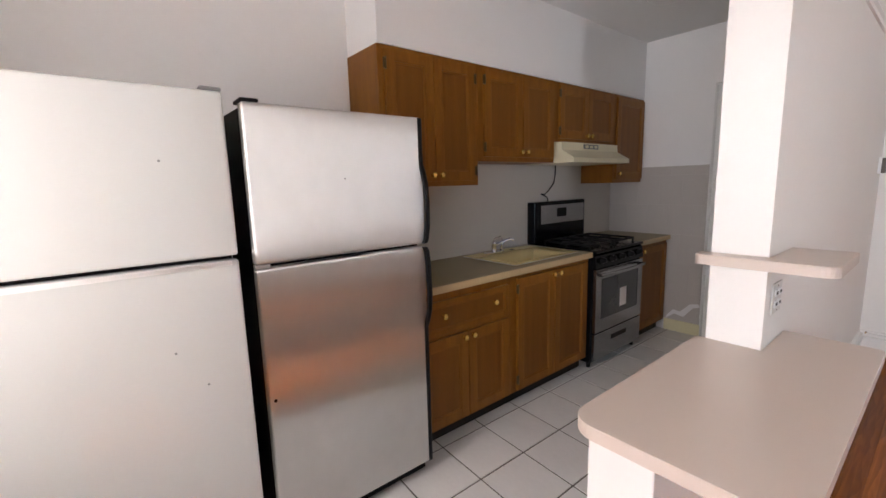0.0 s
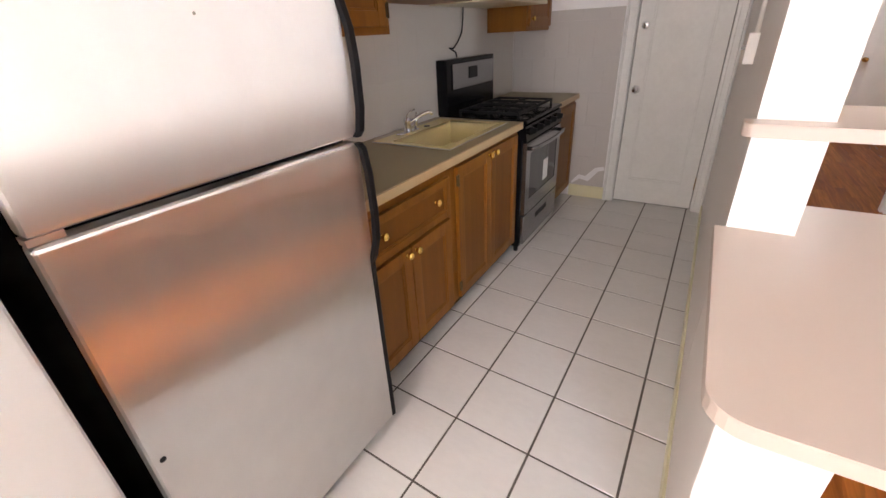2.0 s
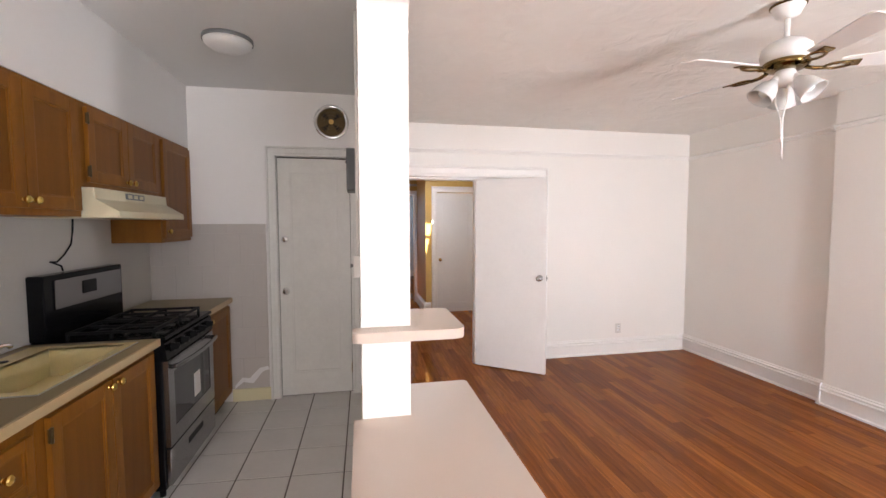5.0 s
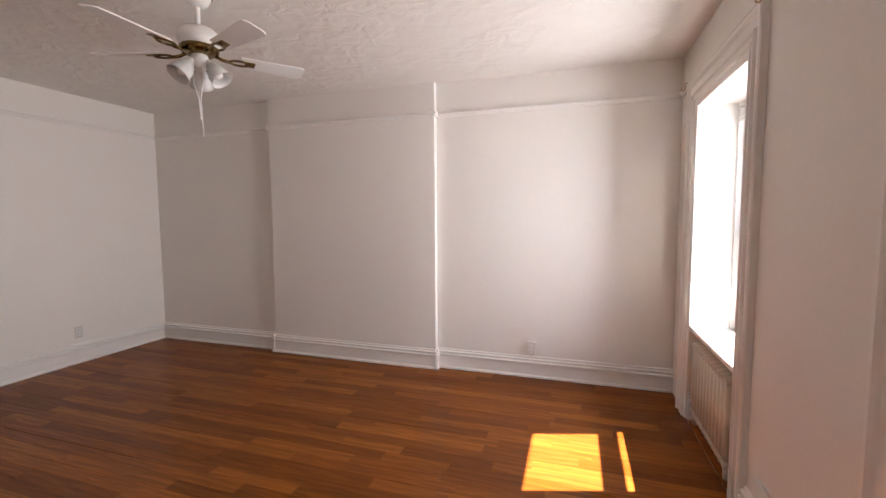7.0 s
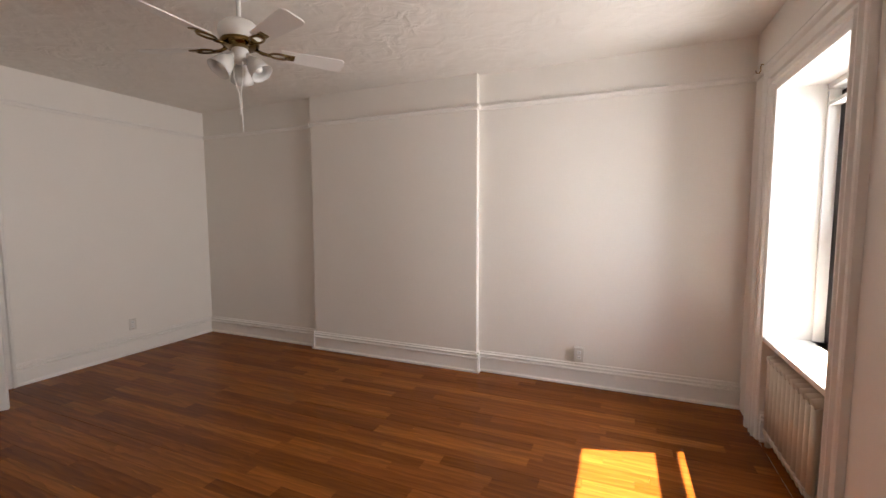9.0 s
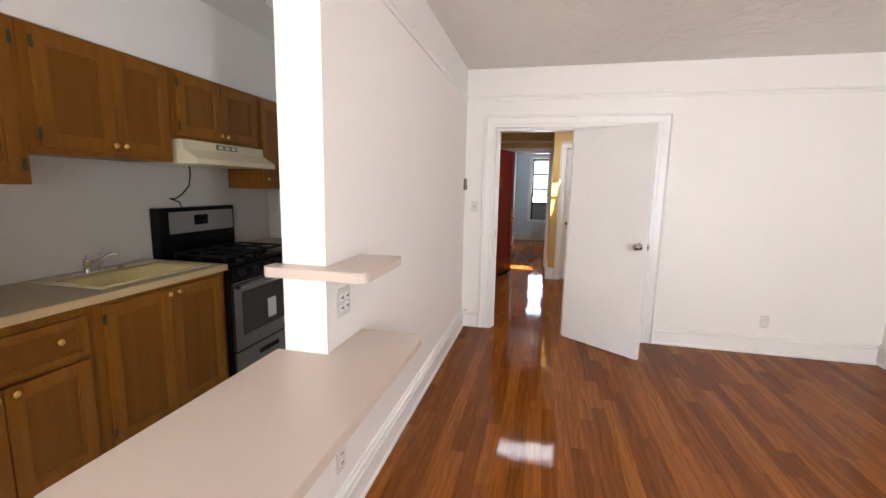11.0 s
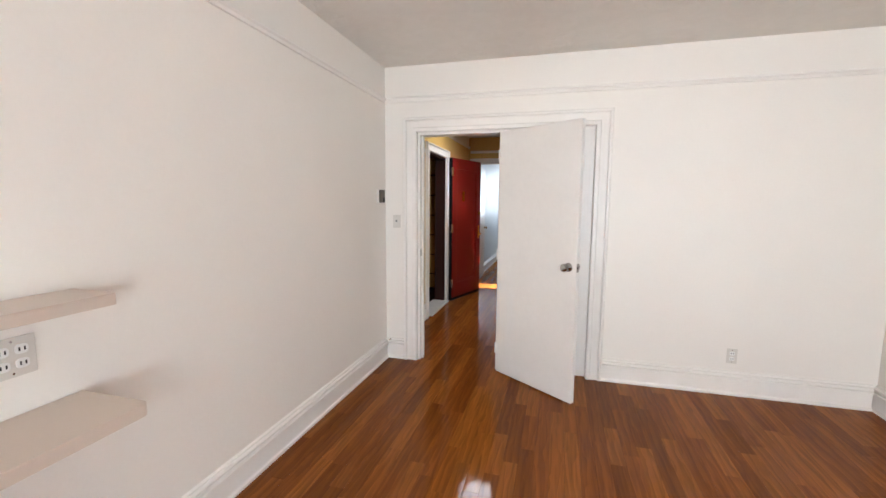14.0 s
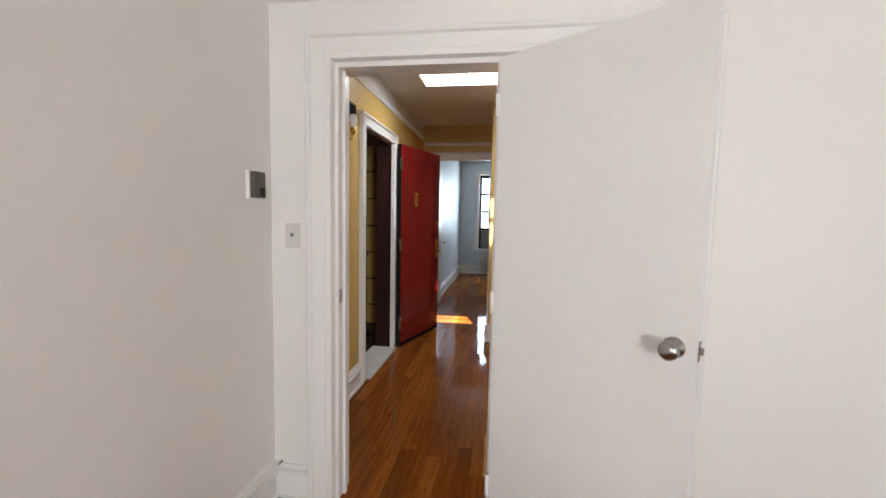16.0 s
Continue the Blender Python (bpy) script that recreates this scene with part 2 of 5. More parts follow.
BLACKE = mat("black_enamel", (0.005, 0.005, 0.006), 0.16, var=0.2, spec=0.12)
IRON = mat("cast_iron_grate", (0.009, 0.009, 0.009), 0.55, bump=0.2, bscale=200, spec=0.2)
BLACKPAINT = mat("chipped_black_window_paint", (0.008, 0.008, 0.009), 0.4, var=0.4, scale=12, bump=0.3, bscale=40, spec=0.2)
PLATE = mat("ivory_plate_plastic", (0.66, 0.63, 0.58), 0.35, var=0.03)
NICKEL = mat("satin_nickel", (0.40, 0.39, 0.38), 0.24, metal=1.0, var=0.08)
WPLAST = mat("white_plastic", (0.78, 0.77, 0.74), 0.35, var=0.03)
FRIDGEW = mat("white_enamelled_steel", (0.53, 0.545, 0.53), 0.26, var=0.012, scale=2, bump=0.03, bscale=220)
ALMOND = mat("cream_enamel", (0.72, 0.66, 0.46), 0.3, var=0.05)
SINKY = mat("yellowed_sink_enamel", (0.84, 0.72, 0.38), 0.2, var=0.06, scale=5)
LAMIN = mat("beige_laminate_worktop", (0.30, 0.242, 0.130), 0.42, var=0.05, scale=6, bscale=260)
LAMEDGE = mat("pale_laminate_edge", (0.54, 0.40, 0.22), 0.4, var=0.06)
PEACH = mat("pale_beige_laminate", (0.60, 0.50, 0.425), 0.30, var=0.02, scale=5, bscale=320)
RED = mat("dark_red_gloss_paint", (0.155, 0.006, 0.006), 0.28, var=0.04, scale=1.5)
GREYM = mat("grey_painted_metal", (0.20, 0.21, 0.21), 0.45, metal=0.2, var=0.06)
ACW = mat("ivory_plastic", (0.66, 0.64, 0.57), 0.4, var=0.05)
FROST = mat("frosted_glass", (0.80, 0.80, 0.78), 0.3, var=0.03)
GLASS = glass("window_glass", (0.85, 0.90, 0.93))
# dust film on the lower panes, plus a dark tint added to dim the outdoors
DUSTY = glass("dusty_dimmed_glass", (0.40, 0.52, 0.60), 0.045)
OVENGLASS = mat("dark_oven_glass", (0.035, 0.038, 0.045), 0.06, var=0.1)
MARBLE = mat("white_marble_saddle", (0.68, 0.67, 0.64), 0.3, var=0.12, scale=9)
PIPE = mat("yellow_white_pipe_paint", (0.72, 0.68, 0.45), 0.4, var=0.08)
PAPER = mat("white_paper", (0.80, 0.80, 0.80), 0.7, var=0.03)
BULB = mat("white_bulb_glass", (0.85, 0.84, 0.80), 0.15, var=0.02)
SKYG = glass("skylight_glass", (0.75, 0.74, 0.70))
MILK = mat("frosted_skylight_plastic", (0.85, 0.85, 0.84), 0.5, var=0.02)
MILK.node_tree.nodes["Principled BSDF"].inputs["Transmission Weight"].default_value = 0.9
AGED = mat("antique_gold_metal", (0.19, 0.12, 0.04), 0.16, metal=1.0, var=0.12)
SHADEG = mat("greyish_frosted_glass", (0.62, 0.62, 0.60), 0.25, var=0.05)
BRONZE = mat("dark_bronze", (0.10, 0.07, 0.035), 0.35, metal=0.8, var=0.3)
DARKBOX = mat("dark_grey_metal", (0.055, 0.058, 0.06), 0.45, metal=0.3, var=0.1)
CARDB = mat("brown_stair_paint", (0.035, 0.010, 0.007), 0.5, var=0.2, spec=0.2)


# ---- mesh helpers ----
def box(bm, x0, x1, y0, y1, z0, z1):
    v = [bm.verts.new((x, y, z)) for x in (x0, x1) for y in (y0, y1) for z in (z0, z1)]
    for f in ((0, 1, 3, 2), (4, 6, 7, 5), (0, 4, 5, 1), (2, 3, 7, 6), (0, 2, 6, 4), (1, 5, 7, 3)):
        bm.faces.new([v[i] for i in f])
    return v


def rod(bm, a, b, r0, r1=None, seg=12, caps=True):
    """A round bar or cone from a to b."""
    a, b = Vector(a), Vector(b)
    q = (b - a).to_track_quat("Z", "Y")
    rings = []
    for p, r in ((a, r0), (b, r0 if r1 is None else r1)):
        rings.append([bm.verts.new(p + q @ Vector((r * math.cos(k * math.tau / seg), r * math.sin(k * math.tau / seg), 0))) for k in range(seg)])
    for k in range(seg):
        f = bm.faces.new((rings[0][k], rings[0][(k + 1) % seg], rings[1][(k + 1) % seg], rings[1][k]))
        f.smooth = True
    if caps:
        bm.faces.new(rings[0][::-1]), bm.faces.new(rings[1])


def tube(bm, pts, r, seg=8):
    """A bent tube through points."""
    pts = [Vector(p) for p in pts]
    prev = None
    for k, p in enumerate(pts):
        d = (pts[min(k + 1, len(pts) - 1)] - pts[max(k - 1, 0)]).normalized()
        side = d.cross(Vector((0.13, 0.31, 0.94))).normalized()
        up = side.cross(d)
        ring = [bm.verts.new(p + r * (math.cos(i * math.tau / seg) * side + math.sin(i * math.tau / seg) * up)) for i in range(seg)]
        if prev:
            for i in range(seg):
                bm.faces.new((prev[i], prev[(i + 1) % seg], ring[(i + 1) % seg], ring[i])).smooth = True
        else:
            bm.faces.new(ring[::-1])
        prev = ring
    bm.faces.new(prev)


def lathe(bm, prof, m=Matrix(), seg=20):
    """Turns (radius, height) pairs about the local z axis of m."""
    rings = []
    for r, h in prof:
        rings.append([bm.verts.new(m @ Vector((r * math.cos(k * math.tau / seg), r * math.sin(k * math.tau / seg), h))) for k in range(seg)] if r > 1e-5 else [bm.verts.new(m @ Vector((0, 0, h)))])
    for a, b in zip(rings, rings[1:]):
        for k in range(seg):
            q = [a[k % len(a)], a[(k + 1) % len(a)], b[(k + 1) % len(b)], b[k % len(b)]]
            q = list(dict.fromkeys(q))
            if len(q) > 2:
                bm.faces.new(q).smooth = True


def prism(bm, outline, z0, z1):
    """An upright slab over an outline of (x, y)."""
    lo = [bm.verts.new((x, y, z0)) for x, y in outline]
    hi = [bm.verts.new((x, y, z1)) for x, y in outline]
    bm.faces.new(lo[::-1]), bm.faces.new(hi)
    for k in range(len(lo)):
        bm.faces.new((lo[k], lo[(k + 1) % len(lo)], hi[(k + 1) % len(lo)], hi[k]))


def strip(bm, a, b, n, prof):
    """A moulding of profile (out, up) along a straight run from a to b, standing out along n."""
    a, b, n = Vector(a), Vector(b), Vector(n)
    up = Vector((0, 0, 1)) if abs((b - a).normalized().z) < 0.5 else n.cross((b - a).normalized())
    ends = [[bm.verts.new(p + n * d + up * h) for d, h in prof] for p in (a, b)]
    k = len(prof)
    for i in range(k):
        bm.faces.new((ends[0][i], ends[0][(i + 1) % k], ends[1][(i + 1) % k], ends[1][i]))
    bm.faces.new(ends[0][::-1]), bm.faces.new(ends[1])


def rounded(x0, x1, y0, y1, r, corners=(1, 1, 1, 1), seg=6):
    """Outline of a rectangle with corners rounded by a share of r: (x0 y0), (x1 y0), (x1 y1), (x0 y1)."""
    out = []
    for c, (cx, cy, sx, sy, a) in zip(corners, ((x0, y0, 1, 1, 180), (x1, y0, -1, 1, 270), (x1, y1, -1, -1, 0), (x0, y1, 1, -1, 90))):
        q = r * c
        if q:
            for i in range(seg + 1):
                t = radians(a + 90 * i / seg)
                out.append((cx + sx * q + q * math.cos(t), cy + sy * q + q * math.sin(t)))
        else:
            out.append((cx, cy))
    return out


def mesh_of(name, bm, material, bevel=0.0, seg=2):
    bmesh.ops.recalc_face_normals(bm, faces=bm.faces)
    if bevel:
        sharp = [e for e in bm.edges if len(e.link_faces) == 2 and e.calc_face_angle(0) > 0.6 and not all(f.smooth for f in e.link_faces)]
        bmesh.ops.bevel(bm, geom=sharp, offset=bevel, segments=seg, affect="EDGES", profile=0.6, clamp_overlap=True)
    me = bpy.data.meshes.new(name)
    bm.to_mesh(me)
    bm.free()
    me.materials.append(material)
    return me


def part(name, bm, material, parent, label="", bevel=0.0, seg=2):
    ob = new(name, mesh_of(name, bm, material, bevel, seg))
    ob.parent = parent
    return tagged(ob, label)


def built(fn, *args, **kw):
    bm = bmesh.new()
    fn(bm, *args, **kw)
    return bm


def boxes(*rows):
    bm = bmesh.new()
    for r in rows:
        box(bm, *r)
    return bm


def thing(name, m, label, category, group="", kind=""):
    ob = new(name)
    ob.empty_display_size = 0.05
    ob.matrix_basis = m
    return tagged(ob, label, category, group, kind)


def setting(name, bm, material, label="", bevel=0.0):
    return tagged(new(name, mesh_of(name, bm, material, bevel)), label, kind="structure")


def wall_boxes(bm, axis, a0, a1, u0, u1, z0, z1, holes=()):
    """A wall between a0 and a1 across axis, from u0 to u1 along it, with rectangular holes (u, u, z, z)."""
    def put(ua, ub, za, zb):
        if ub - ua > 1e-4 and zb - za > 1e-4:
            box(bm, *((a0, a1, ua, ub) if axis == "x" else (ua, ub, a0, a1)), za, zb)
    at = u0
    for ua, ub, za, zb in sorted(holes):
        put(at, ua, z0, z1)
        put(ua, ub, z0, za)
        put(ua, ub, zb, z1)
        at = ub
    put(at, u1, z0, z1)
    return bm


def wall(name, axis, a0, a1, u0, u1, z0, z1, material, holes=(), label=""):
    return setting(name, wall_boxes(bmesh.new(), axis, a0, a1, u0, u1, z0, z1, holes), material, label)

# ---- structure ----
XW, XE, YS, YP, YK, YN, XKE = -0.435, 4.935, -3.185, 0.51, 0.69, 2.40, 4.375
CL, CK, CH = 2.59, 2.67, 2.55
SILL, HEAD, HEAD1 = 0.655, 2.06, 2.12

west = bmesh.new()
wall_boxes(west, "x", -0.83, -0.66, -3.45, 2.6, -0.2, 2.9, [(W1[0], W1[1], SILL, HEAD1 - 0.03), (W2[0], W2[1], SILL, HEAD - 0.04), (W3[0], W3[1], 0.95, HEAD - 0.04)])
wall_boxes(west, "x", -0.66, XW, -3.45, 2.6, -0.2, 2.9, [(W1[0], W1[1], 0.0, HEAD1), (W2[0], W2[1], SILL, HEAD), (W3[0], W3[1], 0.95, HEAD)])
setting("wall_west", west, WHITE, "white painted outer wall with two deep window openings")
wall("wall_south", "y", -3.45, YS, XW, XE + 0.14, -0.2, 2.9, WHITE, label="white painted plaster wall")
setting("wall_chimney_breast", boxes((1.535, 3.312, YS, -3.125, 0, CL)), WHITE, "shallow white chimney breast", 0.004)
wall("wall_east", "x", XE, XE + 0.14, YS, YP, -0.2, 2.9, WHITE, [(-1.28, 0.205, -0.1, 2.045)], "white painted wall with a wide door opening")
# partition between kitchen and living room, header over the pass-through, low wall under the bar top
part_bm = bmesh.new()
box(part_bm, 2.08, XE + 0.14, YP, YK, -0.2, 2.9)
box(part_bm, XW, 2.08, YP, YK, 2.335, 2.9)
for k in range(6):
    a0, a1 = radians(90 * k / 6), radians(90 * (k + 1) / 6)
    r = 0.10
    c = (2.08 - r, 2.335 - r)
    pts = [(c[0] + r * math.sin(a0), c[1] + r * math.cos(a0)), (c[0] + r * math.sin(a1), c[1] + r * math.cos(a1))]
    vs = [part_bm.verts.new((x, y, z)) for y in (YP, YK) for x, z in (pts[0], pts[1], (2.08, 2.335))]
    part_bm.faces.new(vs[:3]), part_bm.faces.new(vs[3:][::-1]), part_bm.faces.new((vs[0], vs[1], vs[4], vs[3]))
setting("wall_partition", part_bm, WHITE, "white partition wall with a pass-through opening")
setting("wall_low", boxes((1.255, 2.08, YP, YK, -0.2, 0.772)), WHITE, "low white wall carrying the bar top", 0.006)
wall("wall_kitchen_north", "y", YN, YN + 0.14, XW, 5.0, -0.2, 2.9, KWHITE, label="white painted kitchen wall")
wall("wall_kitchen_east", "x", XKE, XKE + 0.14, YK, YN, -0.2, 2.9, KWHITE, [(0.775, 1.392, -0.1, 2.118)], "white kitchen wall with a door opening")
setting("soffit", boxes((1.487, XKE, 2.075, YN, 2.165, CK)), KWHITE, "boxed white soffit above the wall cabinets")
setting("ceiling", boxes((XW, XE, YS, YP, CL, CL + 0.2)), CEIL, "white ceiling with swirled plaster texture")
setting("ceiling_kitchen", boxes((XW, XKE, YK, YN, CK, CK + 0.2)), KCEIL, "plain painted kitchen ceiling")

# hall and far room
HX, FX = 7.63, 8.75
XH = XE + 0.14
wall("wall_hall_north", "y", 0.56, 0.72, XH, FX, -0.2, 2.36, YELLOW, [(6.35, 7.21, -0.1, 2.05)], "ochre yellow painted hall wall")
setting("wall_hall_north_upper", boxes((XH, FX, 0.56, 0.72, 2.36, 2.8)), WHITE, "white upper band of the hall wall")
wall("wall_hall_south", "y", -1.75, -1.6, XH, HX, -0.2, 2.8, YELLOW, label="ochre yellow hall wall")
wall("wall_hall_closet", "x", HX, HX + 0.12, -1.6, -0.406, -0.2, 2.8, YELLOW, [(-1.25, -0.61, -0.1, 2.08)], "ochre yellow wall around a closet door")
wall("wall_hall_return", "y", -0.52, -0.406, HX + 0.12, FX, -0.2, 2.8, YELLOW, label="ochre yellow hall wall")
wall("wall_hall_end", "x", FX, FX + 0.12, -2.4, 0.60, -0.2, 2.8, YELLOW, [(-0.35, 0.44, -0.1, 2.10)], "ochre wall above the far doorway")
setting("ceiling_hall", boxes((XH, 6.545, -1.75, 0.72, CH, CH + 0.12), (6.975, FX + 0.12, -1.75, 0.72, CH, CH + 0.12), (6.545, 6.975, -1.75, -0.745, CH, CH + 0.12), (6.545, 6.975, 0.185, 0.72, CH, CH + 0.12)), KCEIL, "plain white hall ceiling")
wall("wall_closet_back", "x", HX + 0.75, HX + 0.8, -1.6, -0.52, -0.2, 2.8, WHITE, label="white closet wall")
wall("wall_far_north", "y", 0.48, 0.62, FX + 0.12, 13.0, -0.2, 2.8, BLUEW, label="pale blue white bedroom wall")
wall("wall_far_south", "y", -2.5, -2.4, FX, 13.0, -0.2, 2.8, BLUEW, label="pale blue white bedroom wall")
wall("wall_far_east", "x", 12.9, 13.1, -2.5, 0.62, -0.2, 2.8, BLUEW, [(-0.63, 0.03, 0.58, 2.28)], "pale blue white bedroom wall with a window")
setting("ceiling_far", boxes((FX + 0.12, 13.1, -2.5, 0.62, 2.6, 2.8)), KCEIL, "white bedroom ceiling")
# stair landing seen through the entrance door
wall("wall_landing", "y", 1.75, 1.85, 5.0, 8.9, -0.2, 2.8, YELLOW, label="yellow stairwell wall with dark joints")
wall("wall_landing_west", "x", 4.95, 5.05, 0.72, 1.85, -0.2, 2.8, YELLOW, label="yellow stairwell wall")
wall("wall_landing_east", "x", 8.15, 8.25, 0.72, 1.75, -0.2, 2.8, YELLOW, label="yellow stairwell wall with dark joints")
setting("ceiling_landing", boxes((4.95, 8.9, 0.72, 1.85, 2.6, 2.8)), KCEIL, "stairwell ceiling")

# floors: beds under the planks and tiles
setting("floor", boxes((XW, 13.1, -3.3, 0.60, -0.2, -0.006)), JOINT, "varnished reddish oak strip floor")
setting("floor_kitchen", boxes((XW, XKE + 0.14, 0.60, YN + 0.1, -0.2, -0.004)), GROUT, "pale ceramic tile floor with dark grout")
setting("floor_landing", boxes((4.95, 8.9, 0.60, 1.85, -0.2, -0.01)), CARDB, "dark stairwell floor")

setting("floor_niche", boxes((-0.66, XW - 0.001, W1[0], W1[1], 0.0, 0.003)), FLOORW, "oak floor in the radiator niche")

# mouldings
BASE = [(0, 0), (0.030, 0), (0.030, 0.016), (0.022, 0.022), (0.020, 0.030), (0.019, 0.116), (0.030, 0.121), (0.031, 0.134), (0.026, 0.138), (0.013, 0.141), (0.013, 0.149), (0.025, 0.152), (0.025, 0.162), (0.017, 0.166), (0.009, 0.168), (0.009, 0.178), (0, 0.185)]
RAIL = [(0, -0.02), (0.012, -0.018), (0.017, -0.004), (0.028, 0.006), (0.028, 0.015), (0.016, 0.021), (0, 0.024)]


def run(name, a, b, n, prof, label, material=TRIM):
    setting(name, built(strip, a, b, n, prof), material, label)


BL, RL = "tall white moulded baseboard", "white picture rail moulding"
ZR = 2.31
for a, b, n in (((XW, YS, 0), (1.517, YS, 0), (0, 1, 0)), ((1.509, -3.125, 0), (3.338, -3.125, 0), (0, 1, 0)), ((3.33, YS, 0), (XE, YS, 0), (0, 1, 0)),
                ((XE, YS + 0.03, 0), (XE, -1.37, 0), (-1, 0, 0)), ((XE, 0.335, 0), (XE, YP, 0), (-1, 0, 0)),
                ((1.257, YP, 0), (XE - 0.03, YP, 0), (0, -1, 0)), ((XW, -1.70, 0), (XW, -0.89, 0), (1, 0, 0)), ((XW, 0.33, 0), (XW, 0.51, 0), (1, 0, 0)),
                ((XH, 0.56, 0), (6.24, 0.56, 0), (0, -1, 0)), ((7.32, 0.56, 0), (FX, 0.56, 0), (0, -1, 0)),
                ((HX + 0.0, -0.406, 0), (FX, -0.406, 0), (0, 1, 0)), ((FX + 0.12, 0.48, 0), (12.9, 0.48, 0), (0, -1, 0)), ((12.9, -2.4, 0), (12.9, 0.45, 0), (-1, 0, 0)),
                ((-0.655, W1[0], 0.003), (-0.437, W1[0], 0.003), (0, 1, 0)), ((1.535, YS, 0), (1.535, -3.095, 0), (-1, 0, 0)), ((3.312, YS, 0), (3.312, -3.095, 0), (1, 0, 0)), ((HX, -0.5, 0), (HX, -0.376, 0), (-1, 0, 0))):
    run("baseboard", a, b, n, BASE, BL)
for a, b, n in (((XW, YS, ZR), (1.535, YS, ZR), (0, 1, 0)), ((1.51, -3.125, ZR), (3.337, -3.125, ZR), (0, 1, 0)), ((3.312, YS, ZR), (XE, YS, ZR), (0, 1, 0)),
                ((XE, YS + 0.03, ZR), (XE, YP, ZR), (-1, 0, 0)), ((2.3, YP, ZR), (XE - 0.03, YP, ZR), (0, -1, 0)), ((XW, YS + 0.03, ZR), (XW, YP, ZR), (1, 0, 0)),
                ((1.535, YS, ZR), (1.535, -3.095, ZR), (-1, 0, 0)), ((3.312, YS, ZR), (3.312, -3.095, ZR), (1, 0, 0)),
                ((XH, 0.56, 2.375), (FX, 0.56, 2.375), (0, -1, 0)), ((FX, -0.406, 2.3), (FX, 0.53, 2.3), (-1, 0, 0))):
    run("picture_rail", a, b, n, RAIL, RL)
CASE = [(0, 0), (0.030, 0), (0.036, 0.010), (0.036, 0.022), (0.022, 0.030), (0.020, 0.085), (0.026, 0.092), (0.026, 0.118), (0, 0.125)]


FLUTED = [(0, 0), (0.030, 0), (0.036, 0.006), (0.036, 0.016), (0.028, 0.022), (0.020, 0.026), (0.016, 0.045), (0.016, 0.055), (0.030, 0.060), (0.030, 0.066), (0.016, 0.071), (0.015, 0.084), (0.028, 0.089), (0.028, 0.095), (0.014, 0.101), (0.013, 0.116), (0.008, 0.125), (0, 0.125)]


def casing(axis, at, sgn, u0, u1, z0, z1, label, w=0.125, material=TRIM, name="trim", shape=CASE):
    """Moulded trim round an opening on the face at `at` whose normal points to sgn."""
    prof = [(d, (0.125 - h) * w / 0.125) for d, h in shape]
    n = (sgn, 0, 0) if axis == "x" else (0, sgn, 0)
    bm = bmesh.new()
    def p(u, z):
        return (at, u, z) if axis == "x" else (u, at, z)
    for u, s in ((u0, -1), (u1, 1)):
        ends = []
        for z in (z0, z1 + w):
            ends.append([bm.verts.new(Vector(p(u + s * h, z if z == z0 else z1 + h)) + Vector(n) * d) for d, h in prof])
        k = len(prof)
        for i in range(k):
            bm.faces.new((ends[0][i], ends[0][(i + 1) % k], ends[1][(i + 1) % k], ends[1][i]))
        bm.faces.new(ends[0])
    ends = [[bm.verts.new(Vector(p(u + s * h, z1 + h)) + Vector(n) * d) for d, h in prof] for u, s in ((u0, -1), (u1, 1))]
    for i in range(len(prof)):
        bm.faces.new((ends[0][i], ends[0][(i + 1) % len(prof)], ends[1][(i + 1) % len(prof)], ends[1][i]))
    setting(name, bm, material, label)


casing("x", XE, -1, -1.245, 0.205, 0, 2.03, "wide white moulded door casing")
casing("x", XKE, -1, 0.775, 1.392, 0, 2.118, "worn white kitchen door casing", 0.082, OLDW)
casing("y", 0.56, -1, 6.35, 7.21, 0, 2.05, "white entrance door casing", 0.10)
casing("x", HX, -1, -1.25, -0.61, 0, 2.08, "white closet door casing", 0.10)
casing("x", FX, -1, -0.35, 0.44, 0, 2.10, "white bedroom door casing", 0.09)
# jamb linings of the living room door
jamb = setting("trim", boxes((XE + 0.004, XH - 0.004, 0.187, 0.205, 0, 2.03), (XE + 0.004, XH - 0.004, -1.28, 0.187, 2.008, 2.045), (XE + 0.05, XE + 0.075, 0.172, 0.187, 0, 2.008)), TRIM, "white painted door jamb", 0.002)
part("strike_plate", boxes((XE + 0.012, XE + 0.042, 0.1845, 0.1865, 0.955, 1.02)), NICKEL, jamb, "steel strike plate")
for w in (W1, W2):
    z0 = 0.0 if w is W1 else SILL
    casing("x", XW, 1, w[0], w[1], z0, HEAD1 if w is W1 else HEAD, "white fluted window casing", 0.185, shape=FLUTED)

